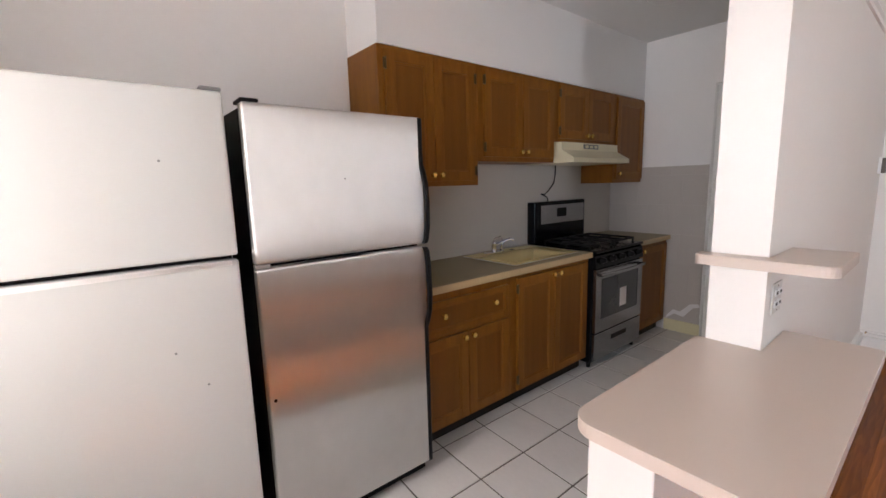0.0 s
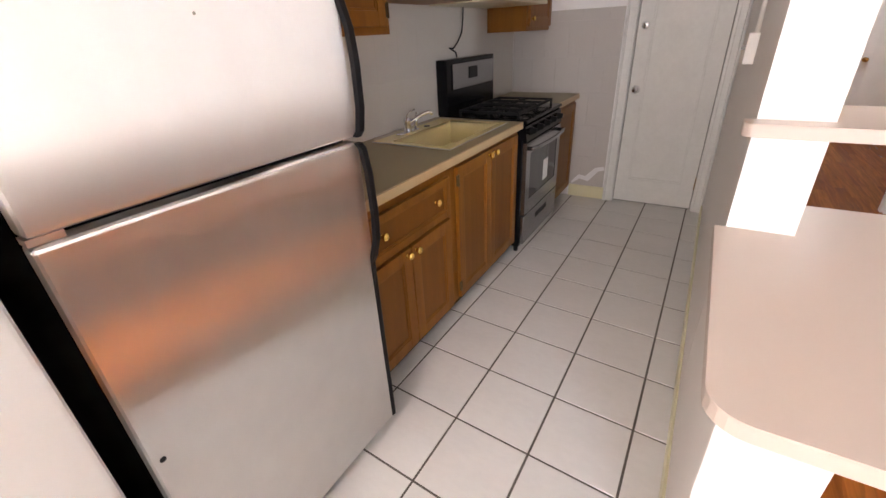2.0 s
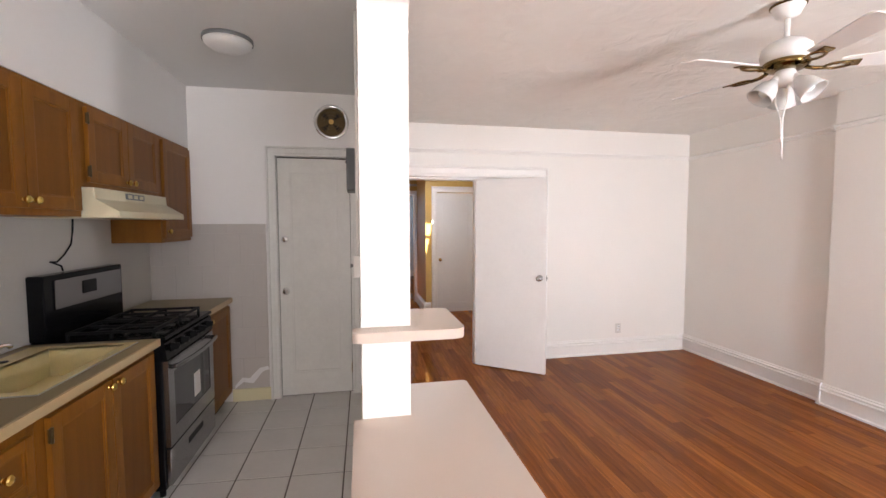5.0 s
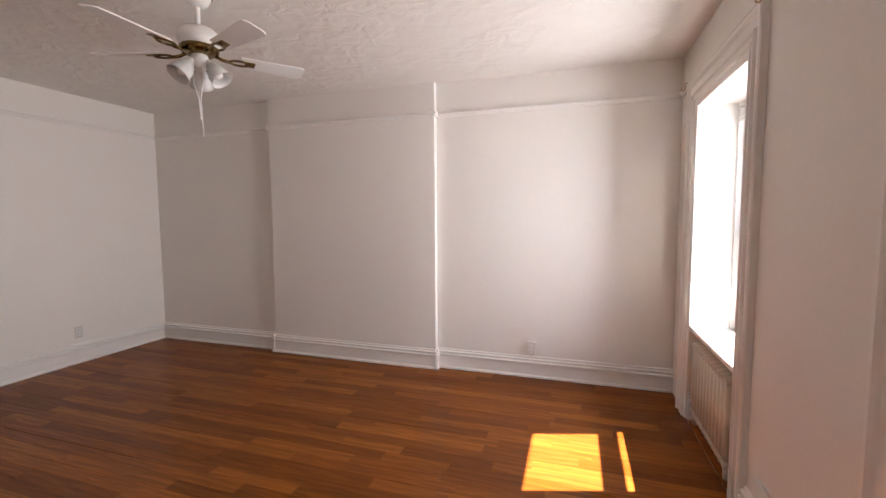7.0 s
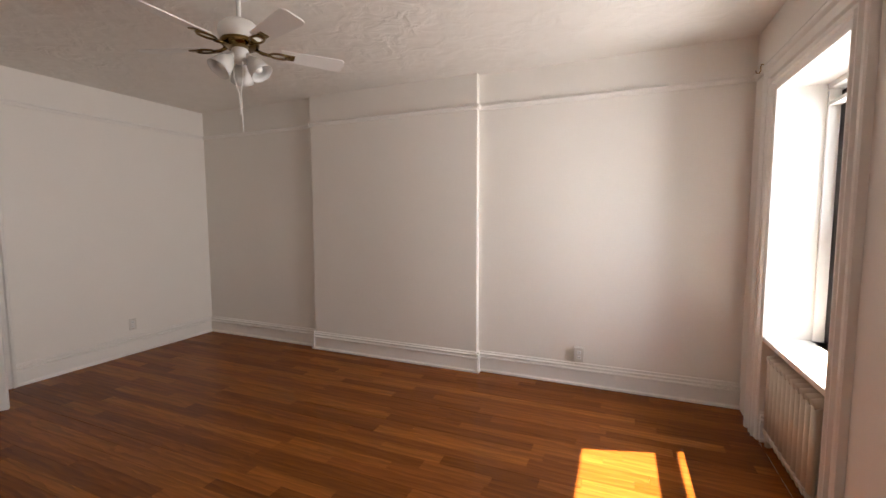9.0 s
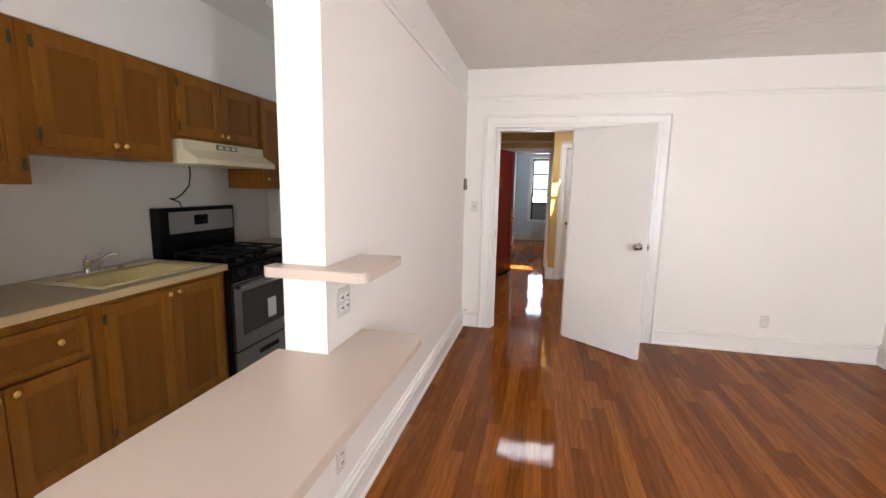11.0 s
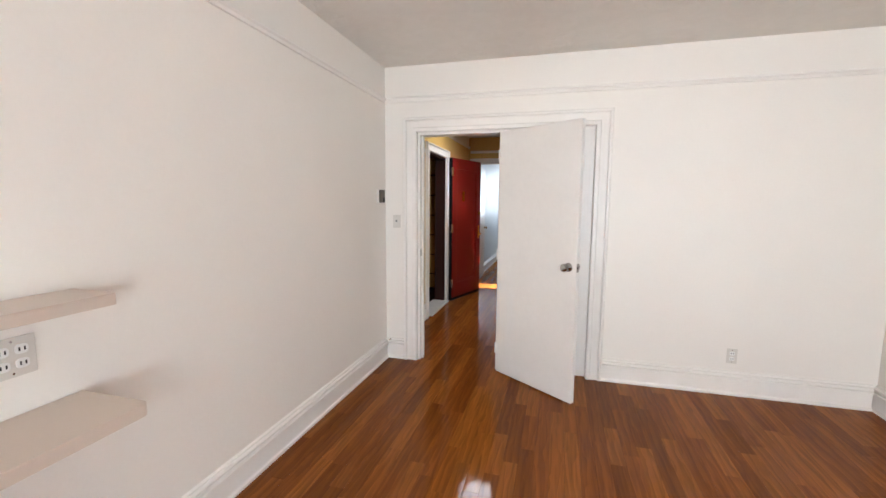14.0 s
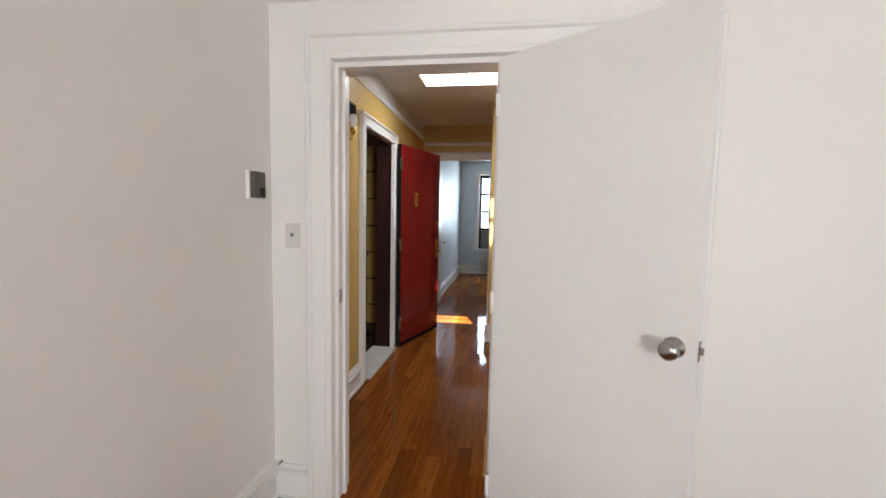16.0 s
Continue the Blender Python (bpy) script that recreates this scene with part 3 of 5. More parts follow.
# ---- kitchen ----
def cabinet_door(parent, x0, x1, z0, z1, y, knob=None, hinge=None, name="door", rail=0.058):
    """A framed door whose face stands at y, with a recessed panel, knob and hinge side."""
    bm = boxes((x0, x0 + rail, y, y + 0.020, z0, z1), (x1 - rail, x1, y, y + 0.020, z0, z1),
               (x0 + rail, x1 - rail, y + 0.0006, y + 0.020, z0, z0 + rail), (x0 + rail, x1 - rail, y + 0.0006, y + 0.020, z1 - rail, z1))
    d = part(name, bm, OAK, parent, bevel=0.0025)
    i0, i1, k0, k1 = x0 + rail, x1 - rail, z0 + rail, z1 - rail
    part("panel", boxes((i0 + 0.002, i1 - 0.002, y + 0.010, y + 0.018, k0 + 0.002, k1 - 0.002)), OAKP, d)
    bead = bmesh.new()
    for a, b, n in (((i0, y + 0.010, k0), (i0, y + 0.010, k1), (1, 0, 0)), ((i1, y + 0.010, k0), (i1, y + 0.010, k1), (-1, 0, 0))):
        box(bead, min(a[0], a[0] + n[0] * 0.009), max(a[0], a[0] + n[0] * 0.009), y + 0.0045, y + 0.010, k0, k1)
    box(bead, i0 + 0.009, i1 - 0.009, y + 0.0045, y + 0.010, k0, k0 + 0.009)
    box(bead, i0 + 0.009, i1 - 0.009, y + 0.0045, y + 0.010, k1 - 0.009, k1)
    part("bead", bead, OAK, d, bevel=0.002)
    for kx, kz in (knob or ()):
        kb = bmesh.new()
        lathe(kb, [(0.0, 0.030), (0.010, 0.029), (0.0165, 0.024), (0.0175, 0.019), (0.013, 0.013), (0.007, 0.009), (0.007, 0.002), (0.011, 0.0), (0, 0)], Matrix.Translation((kx, y, kz)) @ Matrix.Rotation(radians(90), 4, "X"), 16)
        part("knob", kb, BRASS, d, "round polished brass knob")
    for hz in (hinge or (None, ()))[1]:
        hx = hinge[0]
        hb = boxes((hx - 0.011, hx + 0.003, y - 0.003, y + 0.004, hz - 0.026, hz + 0.026))
        rod(hb, (hx, y - 0.004, hz - 0.03), (hx, y - 0.004, hz + 0.03), 0.005, seg=8)
        part("hinge", hb, BRONZE, d, "dark bronze hinge")
    return d


def cabinet(name, x, y, z, w, d, h, label, doors, group, face=0.04, toe=0.0, drawer=None, hollow=False):
    c = thing(name, pose(x, y, z), label, "cabinet", group)
    rows = [(0, w, 0.021, d, toe, h)]
    if hollow:
        rows = [(0, w, 0.021, 0.045, toe, h), (0, 0.02, 0.045, d, toe, h), (w - 0.02, w, 0.045, d, toe, h), (0.02, w - 0.02, 0.045, d, toe, 0.70)]
    part("body", boxes(*rows), OAK, c, bevel=0.002)
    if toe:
        # toe board coloured near black for the shade under the cabinet
        part("toe_kick", boxes((0.004, w - 0.004, 0.075, d - 0.01, 0, toe)), GAPSHADE, c)
    for row in doors:
        cabinet_door(c, *row)
    if drawer:
        cabinet_door(c, *drawer, name="drawer", rail=0.032)
    return c


UP = "row of wall cabinets"
cabinet("wall_cabinet", 1.482, 2.055, 1.425, 0.708, 0.345, 0.737, "tall two-door stained oak wall cabinet with brass knobs",
        [(0.035, 0.350, 0.03, 0.715, 0, [(0.325, 0.065)], (0.035, (0.09, 0.64))), (0.356, 0.672, 0.03, 0.715, 0, [(0.385, 0.065)], (0.675, (0.09, 0.64)))], UP)
cabinet("wall_cabinet", 2.193, 2.055, 1.575, 0.790, 0.345, 0.587, "two-door stained oak wall cabinet with brass knobs over the sink",
        [(0.045, 0.412, 0.03, 0.565, 0, [(0.388, 0.065)], (0.045, (0.09, 0.50))), (0.418, 0.765, 0.03, 0.565, 0, [(0.448, 0.065)])], UP)
cabinet("wall_cabinet", 2.986, 2.055, 1.730, 0.850, 0.345, 0.432, "short two-door stained oak wall cabinet above the cooker hood",
        [(0.045, 0.420, 0.025, 0.41, 0, [(0.395, 0.055)], (0.045, (0.08, 0.35))), (0.426, 0.815, 0.025, 0.41, 0, [(0.456, 0.055)])], UP)
cabinet("wall_cabinet", 3.840, 2.055, 1.405, 0.530, 0.345, 0.757, "narrow one-door stained oak wall cabinet in the corner",
        [(0.03, 0.505, 0.03, 0.735, 0, [(0.062, 0.08)])], UP)
LOW = "row of base cabinets"
cabinet("base_cabinet", 1.452, 1.785, 0, 0.741, 0.61, 0.868, "stained oak base cabinet with one drawer and two doors",
        [(0.03, 0.362, 0.105, 0.615, 0, [(0.333, 0.588)]), (0.368, 0.705, 0.105, 0.615, 0, [(0.397, 0.588)])], LOW, toe=0.09,
        drawer=(0.03, 0.705, 0.635, 0.825, 0, [(0.185, 0.742), (0.575, 0.742)]))
cabinet("base_cabinet", 2.194, 1.785, 0, 0.856, 0.61, 0.868, "stained oak sink cabinet with two tall doors",
        [(0.045, 0.425, 0.105, 0.845, 0, [(0.400, 0.818)], (0.045, (0.18, 0.78))), (0.431, 0.815, 0.105, 0.845, 0, [(0.470, 0.818)])], LOW, toe=0.09, hollow=True)
cabinet("base_cabinet", 3.800, 1.785, 0, 0.572, 0.61, 0.868, "narrow stained oak base cabinet beside the range",
        [(0.03, 0.535, 0.105, 0.845, 0, [(0.06, 0.815)])], LOW, toe=0.09)

ct = thing("countertop", pose(0, 0, 0), "olive beige laminate countertop with a pale front edge", "countertop")
SX0, SX1, SY0, SY1 = 2.30, 2.97, 1.865, 2.315
part("top", boxes((1.446, 3.050, 1.782, SY0, 0.870, 0.912), (1.446, 3.050, SY1, 2.396, 0.870, 0.912), (1.446, SX0, SY0, SY1, 0.870, 0.912), (SX1, 3.050, SY0, SY1, 0.870, 0.912)), LAMIN, ct)
part("front_edge", boxes((1.446, 3.052, 1.770, 1.782, 0.872, 0.911)), LAMEDGE, ct, "pale cream laminate edge strip", 0.002)
part("end_edge", boxes((3.050, 3.054, 1.772, 2.39, 0.872, 0.911)), LAMEDGE, ct)
ct2 = thing("countertop", pose(3.797, 1.770, 0.87), "short olive beige laminate countertop beside the range", "countertop")
part("top", boxes((0, 0.575, 0.012, 0.626, 0, 0.042)), LAMIN, ct2, bevel=0.002)
part("front_edge", boxes((0, 0.575, 0, 0.012, 0.002, 0.041)), LAMEDGE, ct2, "pale cream laminate edge strip", 0.002)

sink = thing("sink", pose(0, 0, 0), "yellowed enamel drop-in kitchen sink set in the countertop", "sink")
rim = bmesh.new()
ix0, ix1, iy0, iy1, zt, zb = SX0 + 0.022, SX1 - 0.022, SY0 + 0.022, SY1 - 0.085, 0.918, 0.775
for b in ((SX0 - 0.012, SX1 + 0.012, SY0 - 0.012, iy0, 0.905, zt), (SX0 - 0.012, SX1 + 0.012, iy1, SY1 + 0.012, 0.905, zt), (SX0 - 0.012, ix0, iy0, iy1, 0.905, zt), (ix1, SX1 + 0.012, iy0, iy1, 0.905, zt)):
    box(rim, *b)
part("rim", rim, SINKY, sink)
basin = boxes((ix0 - 0.01, ix0, iy0, iy1, zb, zt - 0.002), (ix1, ix1 + 0.01, iy0, iy1, zb, zt - 0.002), (ix0 - 0.01, ix1 + 0.01, iy0 - 0.01, iy0, zb, zt - 0.002), (ix0 - 0.01, ix1 + 0.01, iy1, iy1 + 0.01, zb, zt - 0.002), (ix0 - 0.01, ix1 + 0.01, iy0 - 0.01, iy1 + 0.01, zb - 0.01, zb))
part("basin", basin, SINKY, sink)
part("edge_trim", boxes((SX0 - 0.017, SX1 + 0.017, SY0 - 0.017, SY0 - 0.012, 0.911, 0.916), (SX0 - 0.017, SX1 + 0.017, SY1 + 0.012, SY1 + 0.017, 0.911, 0.916), (SX0 - 0.017, SX0 - 0.012, SY0 - 0.012, SY1 + 0.012, 0.911, 0.916), (SX1 + 0.012, SX1 + 0.017, SY0 - 0.012, SY1 + 0.012, 0.911, 0.916)), STEEL, sink, "thin steel edge trim")
dr = bmesh.new()
lathe(dr, [(0.0, 0.003), (0.03, 0.002), (0.042, 0.006), (0.045, 0.0)], Matrix.Translation(((ix0 + ix1) / 2, (iy0 + iy1) / 2, zb)))
part("drain", dr, CHROME, sink, "round steel drain")
part("hole_cap", built(rod, (2.73, SY1 - 0.045, 0.916), (2.73, SY1 - 0.045, 0.921), 0.019), BLACKP, sink, "dark faucet hole cap")

fau = thing("faucet", pose(2.53, SY1 - 0.045, 0.918) @ Matrix.Diagonal((0.82, 0.82, 0.82, 1)), "chrome single-lever kitchen faucet on the sink rim", "faucet")
part("deck_plate", built(lambda bm: prism(bm, rounded(-0.12, 0.12, -0.026, 0.026, 0.025), 0, 0.012)), CHROME, fau, bevel=0.003)
fb = bmesh.new()
lathe(fb, [(0.027, 0.01), (0.025, 0.03), (0.022, 0.075), (0.026, 0.08), (0.024, 0.10), (0.0, 0.112)])
part("body", fb, CHROME, fau)
part("spout", built(tube, [(0, 0, 0.06), (0.03, -0.03, 0.085), (0.07, -0.075, 0.115), (0.10, -0.11, 0.13), (0.113, -0.125, 0.126), (0.118, -0.131, 0.11)], 0.0115), CHROME, fau)
part("lever", built(tube, [(0, 0, 0.10), (-0.002, 0.0, 0.122), (0.03, -0.01, 0.14), (0.066, -0.02, 0.152)], 0.0065), CHROME, fau)
part("sprayer", built(rod, (0.085, 0, 0.0), (0.10, -0.02, 0.125), 0.011, 0.014), CHROME, fau)


def fridge(name, m, label, w, d, h, split, door_mat, side_mat, handle_mat, group, bottom=0.075):
    f = thing(name, m, label, "refrigerator", group)
    part("cabinet", boxes((0.004, w - 0.004, 0.065, d, 0.03, h - 0.012)), side_mat, f, bevel=0.006)
    part("gasket", boxes((0.012, w - 0.012, 0.048, 0.066, 0.08, h - 0.02)), BLACKP, f, "black door gasket")
    for nm, z0, z1 in (("fridge_door", bottom, split - 0.007), ("freezer_door", split + 0.007, h)):
        dd = part(nm, boxes((0, w, 0, 0.048, z0, z1)), door_mat, f, bevel=0.011, seg=3)
    part("toe_grille", boxes((0.01, w - 0.01, 0.05, 0.07, 0.012, bottom - 0.005), *[(0.03, w - 0.03, 0.044, 0.05, 0.02 + k * 0.012, 0.026 + k * 0.012) for k in range(4)]), BLACKP, f, "black toe grille")
    for k in (0.06, w - 0.06):
        part("foot", built(rod, (k, 0.12, 0), (k, 0.12, 0.03), 0.018), BLACKP, f)
        part("foot", built(rod, (k, d - 0.08, 0), (k, d - 0.08, 0.03), 0.018), BLACKP, f)
    return f


def side_handle(f, w, prof, label, material):
    """A moulded pull along the door's edge: (height, stand-out) pairs."""
    bm = bmesh.new()
    prev = None
    for z, o in prof:
        ring = [bm.verts.new((x, y, z)) for x, y in ((w - 0.022, -o), (w - 0.006, -o - 0.003), (w + 0.004, -o + 0.005), (w + 0.004, -o + 0.024), (w - 0.018, -o + 0.020))]
        if prev:
            for i in range(5):
                bm.faces.new((prev[i], prev[(i + 1) % 5], ring[(i + 1) % 5], ring[i]))
        else:
            bm.faces.new(ring)
        prev = ring
    bm.faces.new(prev)
    part("handle", bm, material, f, label, bevel=0.002)


FW = 0.742
fr = fridge("refrigerator", pose(0.692, 1.650, 0), "brushed stainless steel top-freezer refrigerator with black sides", FW, 0.725, 1.730, 1.164, STEEL, BLACKP, BLACKP, "pair of refrigerators")
side_handle(fr, FW, [(1.172, 0.016), (1.19, 0.030), (1.25, 0.041), (1.36, 0.044), (1.44, 0.038), (1.50, 0.020), (1.53, 0.004), (1.60, 0.002), (1.727, 0.002)], "black moulded door pull", BLACKP)
side_handle(fr, FW, [(1.155, 0.016), (1.14, 0.030), (1.07, 0.041), (0.94, 0.044), (0.86, 0.038), (0.80, 0.020), (0.77, 0.004), (0.60, 0.002), (0.078, 0.002)], "black moulded door pull", BLACKP)
part("hinge_cover", boxes((0.0, 0.06, 0.004, 0.10, 1.730, 1.743)), BLACKP, fr, "black top hinge cover", 0.005)
part("centre_hinge", boxes((0.0, 0.05, 0.006, 0.04, 1.158, 1.170)), STEEL, fr)
part("plug", built(rod, (0.022, -0.002, 0.655), (0.022, 0.004, 0.655), 0.0065), BLACKP, fr, "black screw hole plug")
part("scuff", built(rod, (0.36, -0.0006, 1.47), (0.36, 0.002, 1.47), 0.003), NICKEL, fr)
fw = fridge("refrigerator", pose(-0.177, 1.632, 0), "white top-freezer refrigerator with faint scuff marks", 0.812, 0.74, 1.750, 1.214, FRIDGEW, FRIDGEW, WPLAST, "pair of refrigerators")
part("hinge_cover", boxes((0.75, 0.812, 0.005, 0.10, 1.750, 1.762)), GREYM, fw, "grey top hinge cover", 0.004)
part("trim_strip", boxes((0.02, 0.79, -0.002, 0.002, 1.189, 1.204)), STEEL, fw, "thin steel trim below the freezer door")
for sx, sz in ((0.62, 1.53), (0.60, 0.93), (0.68, 0.80)):
    part("scuff", built(rod, (sx, -0.0006, sz), (sx, 0.002, sz), 0.004), GREYM, fw)

rg = thing("gas_range", pose(3.056, 1.745, 0), "black and stainless steel gas range with oven window", "range")
RW = 0.735
part("body", boxes((0, RW, 0.03, 0.640, 0.045, 0.895)), BLACKE, rg, bevel=0.003)
part("cooktop", boxes((0, RW, 0.005, 0.640, 0.895, 0.915)), BLACKE, rg, bevel=0.005)
od = part("oven_door", boxes((0.012, RW - 0.012, 0, 0.03, 0.285, 0.385), (0.012, 0.085, 0, 0.03, 0.385, 0.70), (RW - 0.085, RW - 0.012, 0, 0.03, 0.385, 0.70), (0.012, RW - 0.012, 0, 0.03, 0.70, 0.775)), RSTEEL, rg)
part("oven_window", boxes((0.085, RW - 0.085, 0.003, 0.028, 0.385, 0.70)), OVENGLASS, od, "dark oven window glass")
part("sticker", boxes((0.37, 0.47, 0.0015, 0.003, 0.43, 0.58)), PAPER, od, "white paper sticker")
hb = bmesh.new()
tube(hb, [(0.05, 0.0, 0.735), (0.055, -0.035, 0.74)] + [(0.05 + (RW - 0.10) * k / 10, -0.040 - 0.022 * math.sin(math.pi * k / 10), 0.742) for k in range(1, 10)] + [(RW - 0.055, -0.035, 0.74), (RW - 0.05, 0.0, 0.735)], 0.013)
part("door_handle", hb, RSTEEL, od, "bowed steel handle")
sd = part("storage_drawer", boxes((0.012, RW - 0.012, 0, 0.03, 0.065, 0.275)), RSTEEL, rg, bevel=0.006)
part("recess_pull", boxes((0.25, RW - 0.25, -0.002, 0.004, 0.185, 0.222)), BLACKP, sd, "dark recessed pull", 0.004)
cp = bmesh.new()
prof = [(0.0, 0.785), (0.012, 0.880), (0.03, 0.893), (0.06, 0.893), (0.06, 0.785)]
vs = [[cp.verts.new((x, y, z)) for y, z in prof] for x in (0.004, RW - 0.004)]
for i in range(5):
    cp.faces.new((vs[0][i], vs[0][(i + 1) % 5], vs[1][(i + 1) % 5], vs[1][i]))
cp.faces.new(vs[0]), cp.faces.new(vs[1][::-1])
part("control_panel", cp, BLACKE, rg, "black sloping control panel")
for k in range(5):
    kb = bmesh.new()
    lathe(kb, [(0.026, 0.0), (0.025, 0.010), (0.019, 0.014), (0.017, 0.034), (0.0, 0.036)], Matrix.Translation((0.09 + k * 0.139, 0.006, 0.838)) @ Matrix.Rotation(radians(83), 4, "X"), 16)
    kn = part("burner_knob", kb, BLACKP, rg)
    part("pointer", boxes((0.087 + k * 0.139, 0.093 + k * 0.139, -0.033, -0.006, 0.838, 0.860)), BLACKP, kn)
bg = part("backguard", boxes((0, RW, 0.565, 0.645, 0.915, 1.265)), BLACKE, rg, bevel=0.012, seg=3)
part("steel_panel", boxes((0.075, RW - 0.03, 0.557, 0.566, 1.075, 1.235)), RSTEEL, bg, "stainless backguard panel", 0.003)
part("display", boxes((0.30, 0.43, 0.553, 0.558, 1.13, 1.205)), BLACKE, bg, "black clock display", 0.003)
for gx in (0.035, 0.385):
    gb = bmesh.new()
    for b in ((0, 0.315, 0.07, 0.085), (0, 0.315, 0.485, 0.50), (0, 0.015, 0.085, 0.485), (0.30, 0.315, 0.085, 0.485), (0.015, 0.30, 0.278, 0.292), (0.15, 0.165, 0.085, 0.278), (0.15, 0.165, 0.292, 0.485)):
        box(gb, gx + b[0], gx + b[1], b[2], b[3], 0.940, 0.956)
    for cx in (0.0, 0.30):
        for cy in (0.07, 0.485, 0.278):
            box(gb, gx + cx, gx + cx + 0.014, cy, cy + 0.014, 0.914, 0.940)
    part("grate", gb, IRON, rg, "cast iron burner grate", 0.002)
    for cy in (0.175, 0.39):
        bb = bmesh.new()
        lathe(bb, [(0.05, 0.0), (0.048, 0.012), (0.036, 0.014), (0.035, 0.022), (0.0, 0.024)], Matrix.Translation((gx + 0.157, cy, 0.914)))
        part("burner", bb, IRON, rg)
for x in (0.03, RW - 0.03):
    for y in (0.06, 0.60):
        part("foot", built(rod, (x, y, 0), (x, y, 0.047), 0.016), BLACKP, rg)

hood = thing("range_hood", pose(3.020, 0, 0), "cream enamelled range hood under the short cabinet", "range hood")
hb = bmesh.new()
prof = [(2.398, 1.728), (2.035, 1.728), (2.030, 1.668), (1.925, 1.606), (1.922, 1.570), (2.398, 1.570)]
vs = [[hb.verts.new((x, y, z)) for y, z in prof] for x in (0, 0.815)]
for i in range(6):
    hb.faces.new((vs[0][i], vs[0][(i + 1) % 6], vs[1][(i + 1) % 6], vs[1][i]))
hb.faces.new(vs[0]), hb.faces.new(vs[1][::-1])
part("shell", hb, ALMOND, hood, bevel=0.004)
part("switch_plate", boxes((0.29, 0.50, 2.0285, 2.033, 1.682, 1.716)), GREYM, hood, "grey hood switch strip")
for k in range(3):
    part("rocker_switch", boxes((0.31 + k * 0.065, 0.35 + k * 0.065, 2.025, 2.030, 1.689, 1.709)), ALMOND, hood)

bar = thing("bar_top", pose(0, 0, 0), "pale beige laminate bar top with rounded corners on the low wall", "counter")
o = rounded(1.20, 2.385, 0.218, 0.722, 0.075, (1, 0.35, 0, 1))
cut = [p for p in o if not (p[0] > 2.3 and p[1] > 0.6)]
k = next(i for i, p in enumerate(cut) if p[1] > 0.5)
cut[k:k] = [(2.385, 0.507), (2.077, 0.507), (2.077, 0.722)]
part("top", built(prism, cut, 0.8085, 0.8120), PEACH, bar, bevel=0.0012)
part("edge_band", built(prism, [(x, y) for x, y in cut], 0.773, 0.8085), PEACH, bar, "matching laminate edge band", 0.002)
sh = thing("shelf", pose(0, 0, 0), "small pale beige laminate shelf wrapped round the wall end", "shelf")
o = rounded(1.995, 2.385, 0.314, 0.722, 0.045, (1, 0.4, 0, 0.6))
cut = [p for p in o if not (p[0] > 2.3 and p[1] > 0.6)]
k = next(i for i, p in enumerate(cut) if p[1] > 0.5)
cut[k:k] = [(2.385, 0.507), (2.077, 0.507), (2.077, 0.722)]
part("top", built(prism, cut, 1.1505, 1.154), PEACH, sh, bevel=0.0012)
part("edge_band", built(prism, cut, 1.117, 1.1505), PEACH, sh, "matching laminate edge band", 0.002)


def plate(m, kind, label, w=0.07, h=0.115, category="outlet", face=PLATE):
    """A wall plate in its local x-z plane, facing -y."""
    t = thing("wall_outlet" if category == "outlet" else "light_switch", m, label, category)
    part("plate", boxes((-w / 2, w / 2, -0.006, 0.0, -h / 2, h / 2)), face, t, bevel=0.0025)
    gangs = 2 if w > 0.1 else 1
    for g in range(gangs):
        cx = 0 if gangs == 1 else (-0.023 + 0.046 * g)
        if kind == "outlet":
            for cz in (-0.021, 0.021):
                s = part("socket", built(lambda bm: prism(bm, [(x + cx, y) for x, y in rounded(-0.016, 0.016, -0.014, 0.014, 0.010)], 0, 0.004)), FROST, t)
                s.matrix_basis = pose(0, -0.006, cz, 90, 0, 0)
                part("slots", boxes((cx - 0.008, cx - 0.005, -0.0125, -0.009, cz - 0.005, cz + 0.006), (cx + 0.005, cx + 0.008, -0.0125, -0.009, cz - 0.005, cz + 0.006)), GAPSHADE, t)
        else:
            part("toggle", boxes((cx - 0.005, cx + 0.005, -0.020, -0.005, -0.004, 0.013)), GREYM, t, "small dark toggle", 0.002)
    for sz in (-h / 2 + 0.012, h / 2 - 0.012):
        part("screw", built(rod, (0, -0.008, sz), (0, -0.005, sz), 0.003), CHROME, t)
    return t


plate(pose(2.212, YP, 0.985), "outlet", "white double wall outlet below the small shelf", 0.118, 0.118)
plate(pose(2.166, YP, 0.322), "outlet", "white wall outlet on the low wall")
plate(pose(4.935, -2.285, 0.30, 0, 0, -90), "outlet", "white wall outlet above the baseboard")
plate(pose(4.935, 0.405, 1.262, 0, 0, -90), "switch", "white light switch beside the door", 0.07, 0.115, "light switch")
plate(pose(1.865, 2.383, 1.136), "outlet", "white kitchen wall outlet with a black plug", face=PAPER)
sbx = thing("surface_box", pose(0.668, YS, 0.262), "ivory surface outlet box on the wall above the baseboard", "outlet box")
part("box", boxes((-0.037, 0.037, 0, 0.042, -0.058, 0.058)), PLATE, sbx, bevel=0.004)
for cz in (-0.021, 0.021):
    part("socket", boxes((-0.016, 0.016, 0.0415, 0.0445, cz - 0.014, cz + 0.014)), FROST, sbx, bevel=0.001)
    part("slots", boxes((-0.008, -0.005, 0.0440, 0.0455, cz - 0.005, cz + 0.006), (0.005, 0.008, 0.0440, 0.0455, cz - 0.005, cz + 0.006)), GAPSHADE, sbx)
rb = thing("cable_raceway", pose(0, 0, 0), "white surface cable raceway along the baseboard", "raceway")
